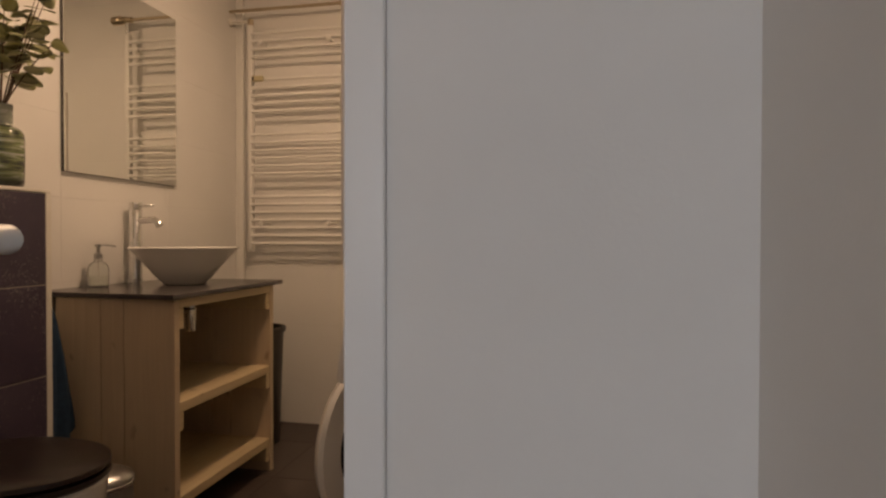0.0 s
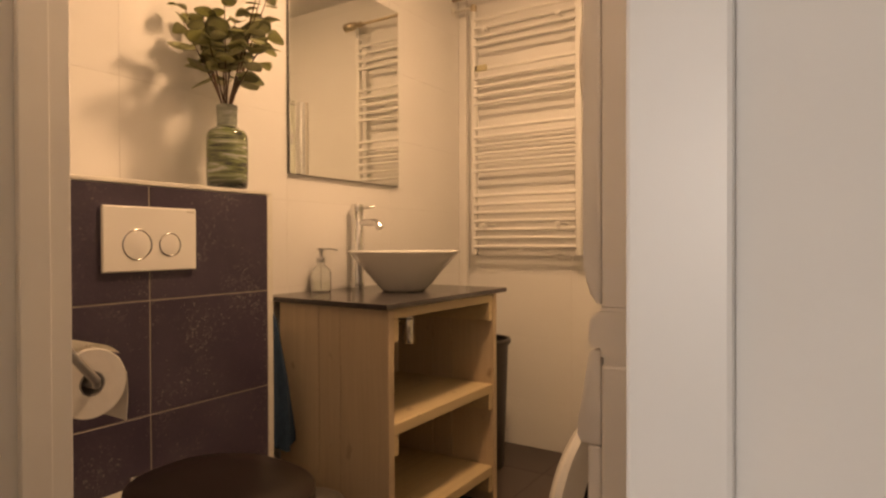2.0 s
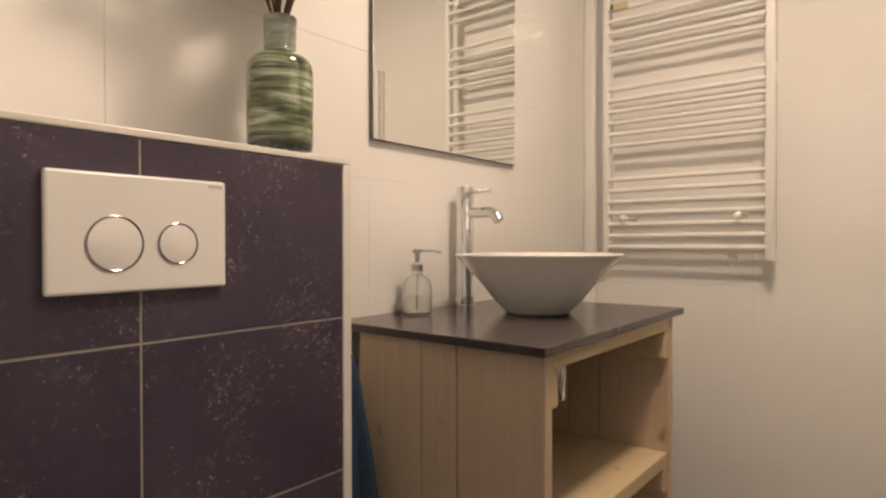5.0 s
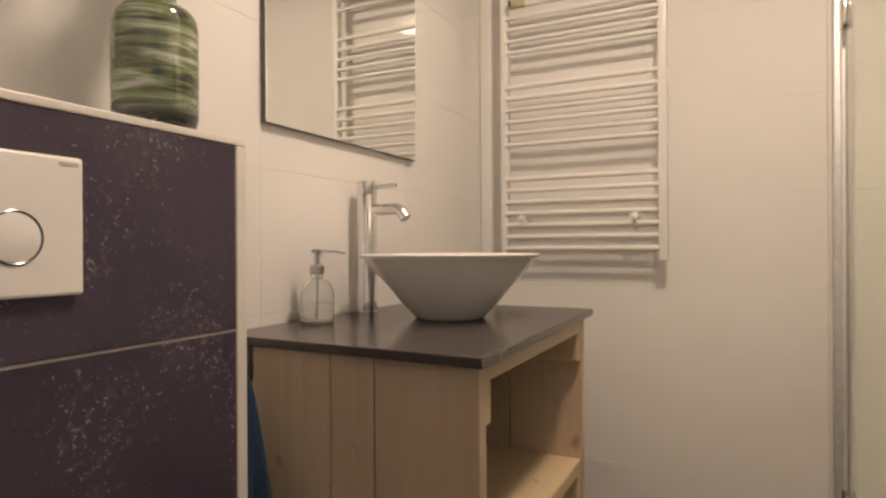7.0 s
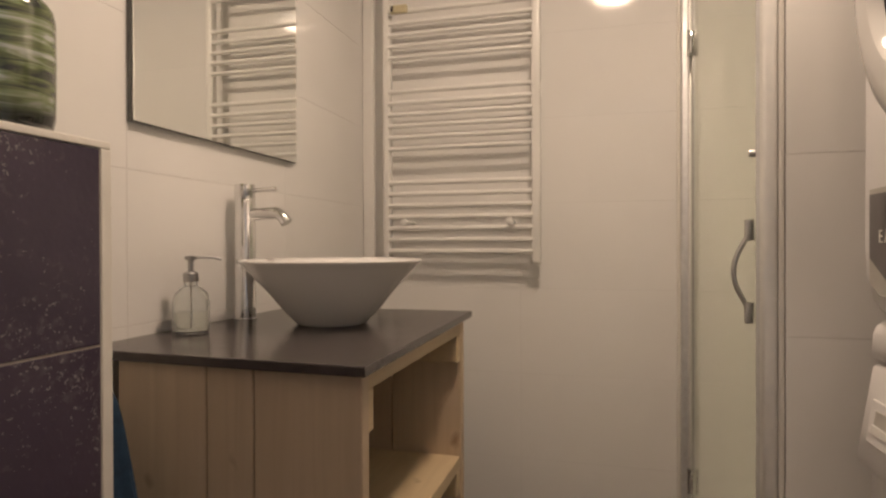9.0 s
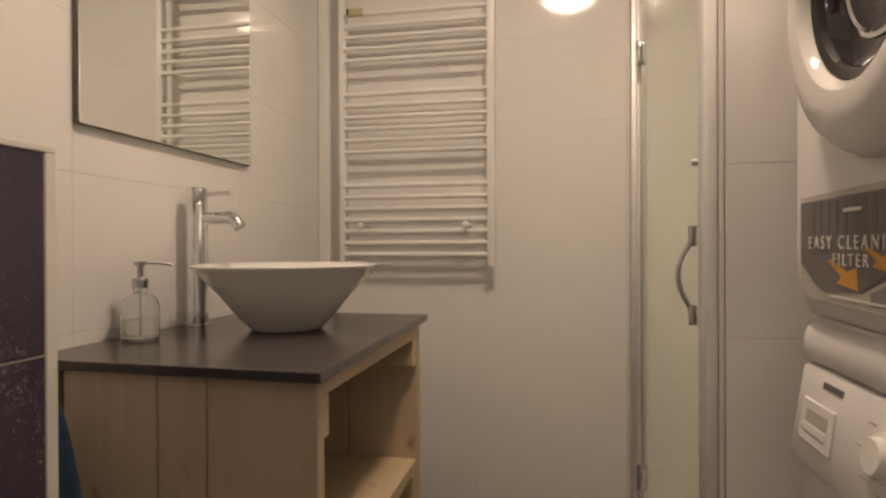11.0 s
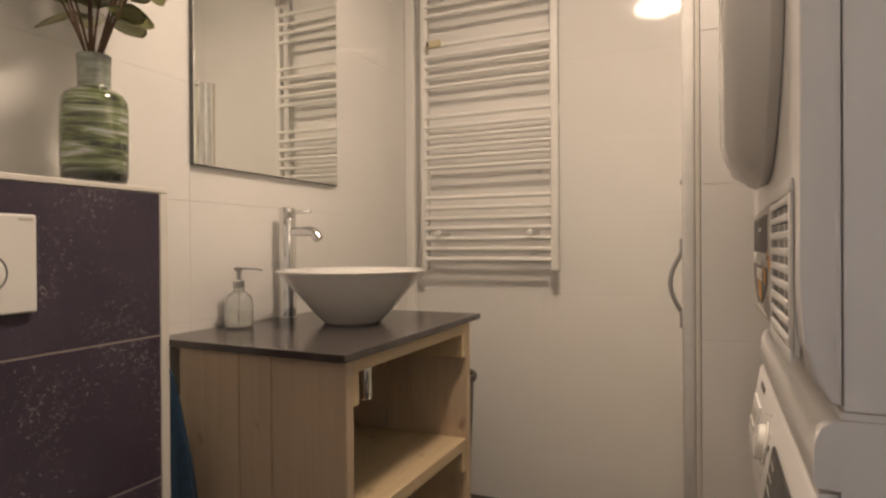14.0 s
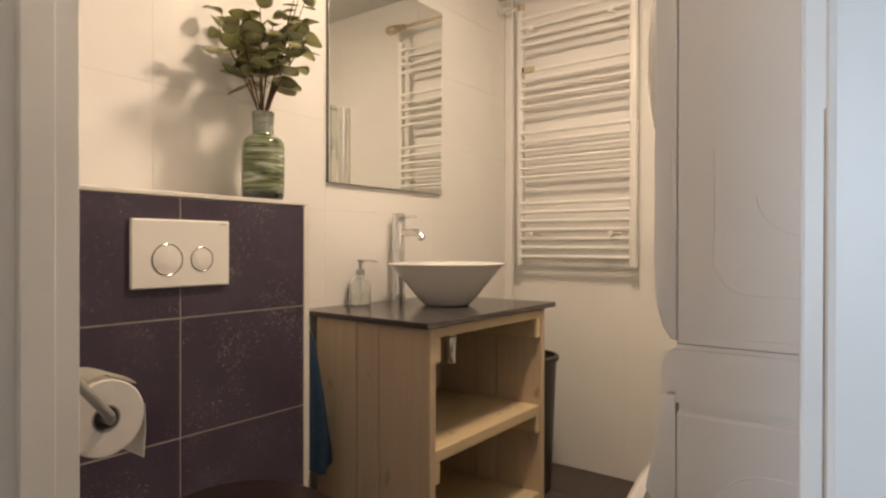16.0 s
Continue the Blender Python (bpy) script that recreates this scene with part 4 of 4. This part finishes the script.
for k in range(9):
    z = 0.9755 + 0.0170 * k
    part("vent_slat", block(MX - 0.0062, MX - 0.0022, -0.2645, -0.0825, z - 0.0043, z + 0.0043, 0.0018), MACHINE, dryer, smooth=True)
for y in (-0.142, -0.204):
    part("vent_bar", block(MX - 0.0021, MX - 0.00195, y - 0.003, y + 0.003, 0.972, 1.116), MACHINE, dryer)
for y0, y1, z0, z1 in ((-0.277, -0.0665, 1.1175, 1.132), (-0.277, -0.0665, 0.955, 0.9690), (-0.0820, -0.0665, 0.9692, 1.1173), (-0.277, -0.2650, 0.9692, 1.1173)):
    part("vent_border", block(MX - 0.0050, MX - 0.0014, y0, y1, z0, z1, 0.0015), MACHINE, dryer, smooth=True)

LX = MX - 0.0012
label = thing("filter_sticker", "grey advertising sticker with orange arrows on the dryer", "sticker")
part("sheet", prism([(-0.052, 0.955), (-0.052, 1.122), (0.318, 1.118), (0.318, 0.975), (0.28, 0.958)], "x", LX, MX - 0.0002), PRINT_PALE, label)
part("picture", prism([(0.031, 1.006), (0.020, 1.111), (0.316, 1.110), (0.316, 1.013), (0.257, 0.981), (0.222, 0.972), (0.114, 0.978)], "x", LX - 0.0008, LX - 0.0002), PRINT_GREY, label, "grey printed filter picture")
for k in range(9):
    y = 0.045 + 0.027 * k
    part("picture_rib", block(LX - 0.0014, LX - 0.0009, y, y + 0.012, 1.058, 1.106), PRINT_DARK, label)
for y, z, size in ((0.118, 0.981, 1.0), (0.031, 1.009, 0.78), (-0.042, 1.032, 0.68)):
    shape = [(0.0, 0.0), (0.064, 0.007), (0.050, 0.017), (0.094, 0.038), (0.080, 0.041), (0.034, 0.024), (0.005, 0.031)]
    part("arrow", prism([(y + u * size, z + v * size) for u, v in shape], "x", LX - 0.0018, LX - 0.0015), PRINT_ORANGE, label, "orange printed arrow")
part("filter_side", prism([(0.090, 1.002), (0.033, 1.040), (0.033, 1.012), (0.100, 0.984)], "x", LX - 0.0014, LX - 0.0009), PRINT_DARK, label, "dark printed filter side")
part("filter_shadow", prism([(0.031, 0.998), (0.090, 0.980), (0.085, 0.964), (-0.030, 0.964), (-0.020, 0.985)], "x", LX - 0.0007, LX - 0.0003), GREY_PLASTIC, label, "soft grey printed shadow")
FACE = Matrix(((0, 0, -1, 0), (-1, 0, 0, 0), (0, 1, 0, 0), (0, 0, 0, 1)))
text("lettering", "EASY CLEANING", 0.0275, Matrix.Translation((LX - 0.0032, 0.134, 1.045)) @ FACE, PRINT_WHITE, label)
text("lettering", "FILTER", 0.0250, Matrix.Translation((LX - 0.0032, 0.140, 1.021)) @ FACE, PRINT_WHITE, label)
part("small_print", block(LX - 0.0014, LX - 0.0004, 0.03, 0.21, 0.9665, 0.9690), PRINT_WHITE, label, "row of unreadable small print")
part("maker_mark", block(LX - 0.0030, LX - 0.0022, 0.108, 0.160, 1.088, 1.093), PRINT_WHITE, label, "white maker's mark as a plain bar")

# ---- toilet roll on the door wall ----
roll = thing("toilet_roll", "white toilet roll with a loose end", "toilet roll")
RX0, RX1, RYC, RZC = 0.545, 0.642, -0.776, 0.799
part("paper", lathe([(0.021, 0), (0.057, 0.0), (0.059, 0.002), (0.059, 0.095), (0.057, 0.097), (0.021, 0.097), (0.021, 0.0)], 48, "x", (RX0, RYC, RZC)), PAPER, roll, smooth=True)
bm = bmesh.new()
strip = [(RX0, RYC + 0.0595, RZC + 0.01), (RX0, RYC + 0.061, RZC - 0.03), (RX0, RYC + 0.058, RZC - 0.075)]
for (x, y, z), (_, y2, z2) in zip(strip, strip[1:]):
    a = [bm.verts.new((x, y, z)), bm.verts.new((RX1, y, z)), bm.verts.new((RX1, y2, z2)), bm.verts.new((x, y2, z2))]
    bm.faces.new(a)
bmesh.ops.remove_doubles(bm, verts=bm.verts[:], dist=1e-5)
bmesh.ops.solidify(bm, geom=bm.faces[:], thickness=0.0008)
part("loose_sheet", bm, PAPER, roll)
part("core", lathe([(0.0205, -0.0005), (0.0205, 0.0975), (0.0185, 0.0975), (0.0185, -0.0005), (0.0205, -0.0005)], 32, "x", (RX0, RYC, RZC)), GREY_PLASTIC, roll, "grey cardboard core", True)
holder = thing("roll_holder", "grey toilet roll holder with cover on the wall", "roll holder")
part("wall_plate", block(0.56, 0.62, Y0 + 0.0005, Y0 + 0.010, 0.84, 0.90, 0.003), GREY_PLASTIC, holder)
part("arm", tube([(0.60, Y0 + 0.008, 0.872), (0.655, Y0 + 0.02, 0.872), (0.662, Y0 + 0.03, 0.865), (0.662, RYC - 0.004, RZC + 0.008), (0.655, RYC, RZC), (0.53, RYC, RZC)], 0.0075, 14), GREY_PLASTIC, holder, "grey bent arm", True)
bm = bmesh.new()
cov = []
for i in range(10):
    a = radians(150 - 12 * i)
    cov.append([bm.verts.new((x, RYC + 0.066 * math.cos(a), RZC + 0.066 * math.sin(a))) for x in (RX0 - 0.004, RX1 - 0.004)])
for a, b in zip(cov, cov[1:]):
    bm.faces.new((a[0], a[1], b[1], b[0]))
bmesh.ops.solidify(bm, geom=bm.faces[:], thickness=0.0015)
part("cover", bm, TRIM, holder, "cream cover flap", True)

# ---- hall lamp behind the walker ----
pendant = thing("pendant_lamp", "small lit globe lamp hanging in the hall", "pendant lamp", (1.35, -2.9, 2.0))
part("globe", lathe([(0, -0.05), (0.025, -0.043), (0.043, -0.025), (0.05, 0), (0.043, 0.025), (0.025, 0.043), (0.01, 0.05)], 24), OPAL, pendant, "glowing opal globe", True)
part("cord", tube([(0, 0, 0.049), (0, 0, CEIL - 2.001)], 0.003, 8), BLACK, pendant, "black cord")

# ---- ceiling lamp ----
light = thing("ceiling_lamp", "round opal ceiling lamp, switched on", "ceiling lamp", (LAMP_X, LAMP_Y, CEIL))
part("base", lathe([(0, -0.0005), (0.128, -0.0005), (0.128, -0.016), (0, -0.016)], 40), PAINT, light)
shade = part("shade", lathe([(0.126, -0.017), (0.143, -0.020), (0.146, -0.034), (0.142, -0.044), (0.126, -0.052), (0.092, -0.057), (0.050, -0.060), (0, -0.061)], 48), OPAL, light, "glowing opal glass bowl", True)
shade.visible_shadow = False

# ---- tiles of the setting ----
VS = [0.0, 0.240, 0.557, 0.874, 1.191, 1.503, 1.815, 2.127, 2.439, CEIL]
tile_wall(wall_west, Matrix.Translation((-TH, Y1, 0)) @ Matrix.Rotation(radians(-90), 4, "Z"), [0.0, 0.625, 1.245, 1.865, Y1 - Y0], VS, WHITE_TILE, 0.0013)
tile_wall(wall_north, Matrix.Translation((X1, Y1 + TH, 0)) @ Matrix.Rotation(radians(180), 4, "Z"), [0.0, 0.16, 0.78, 1.40, X1], VS, WHITE_TILE, 0.0013)
tile_wall(wall_east, Matrix.Translation((X1 + TH, Y0, 0)) @ Matrix.Rotation(radians(90), 4, "Z"), [0.0, 0.62, 1.24, 1.34, 1.86, Y1 - Y0], VS, WHITE_TILE, 0.0013)
tile_wall(wall_stub, Matrix.Translation((X1, STUB0 + TH, 0)) @ Matrix.Rotation(radians(180), 4, "Z"), [0.0, 0.62, X1 - STUB_X], VS, WHITE_TILE, 0.0013)
tile_wall(wall_stub, Matrix.Translation((STUB_X, STUB1 - TH, 0)), [0.0, 0.17, X1 - STUB_X], VS, WHITE_TILE, 0.0013)
tile_wall(cistern, Matrix.Translation((BX - TH, -0.010, 0)) @ Matrix.Rotation(radians(-90), 4, "Z"), [0.0, 0.389, 0.838], [0.0, 0.289, 0.590, 0.886, BTOP - 0.010], SLATE, 0.004)
tile_wall(floor, Matrix.Translation((0, Y0 - 0.125, -TH)) @ Matrix.Rotation(radians(90), 4, "X") @ Matrix.Diagonal((1, 1, -1, 1)), [0.0, 0.60, 1.20, 1.80, X1], [0.0, 0.38, 0.83, 1.28, 1.73, 2.18, Y1 - Y0 + 0.125], FLOOR_TILE, 0.004)
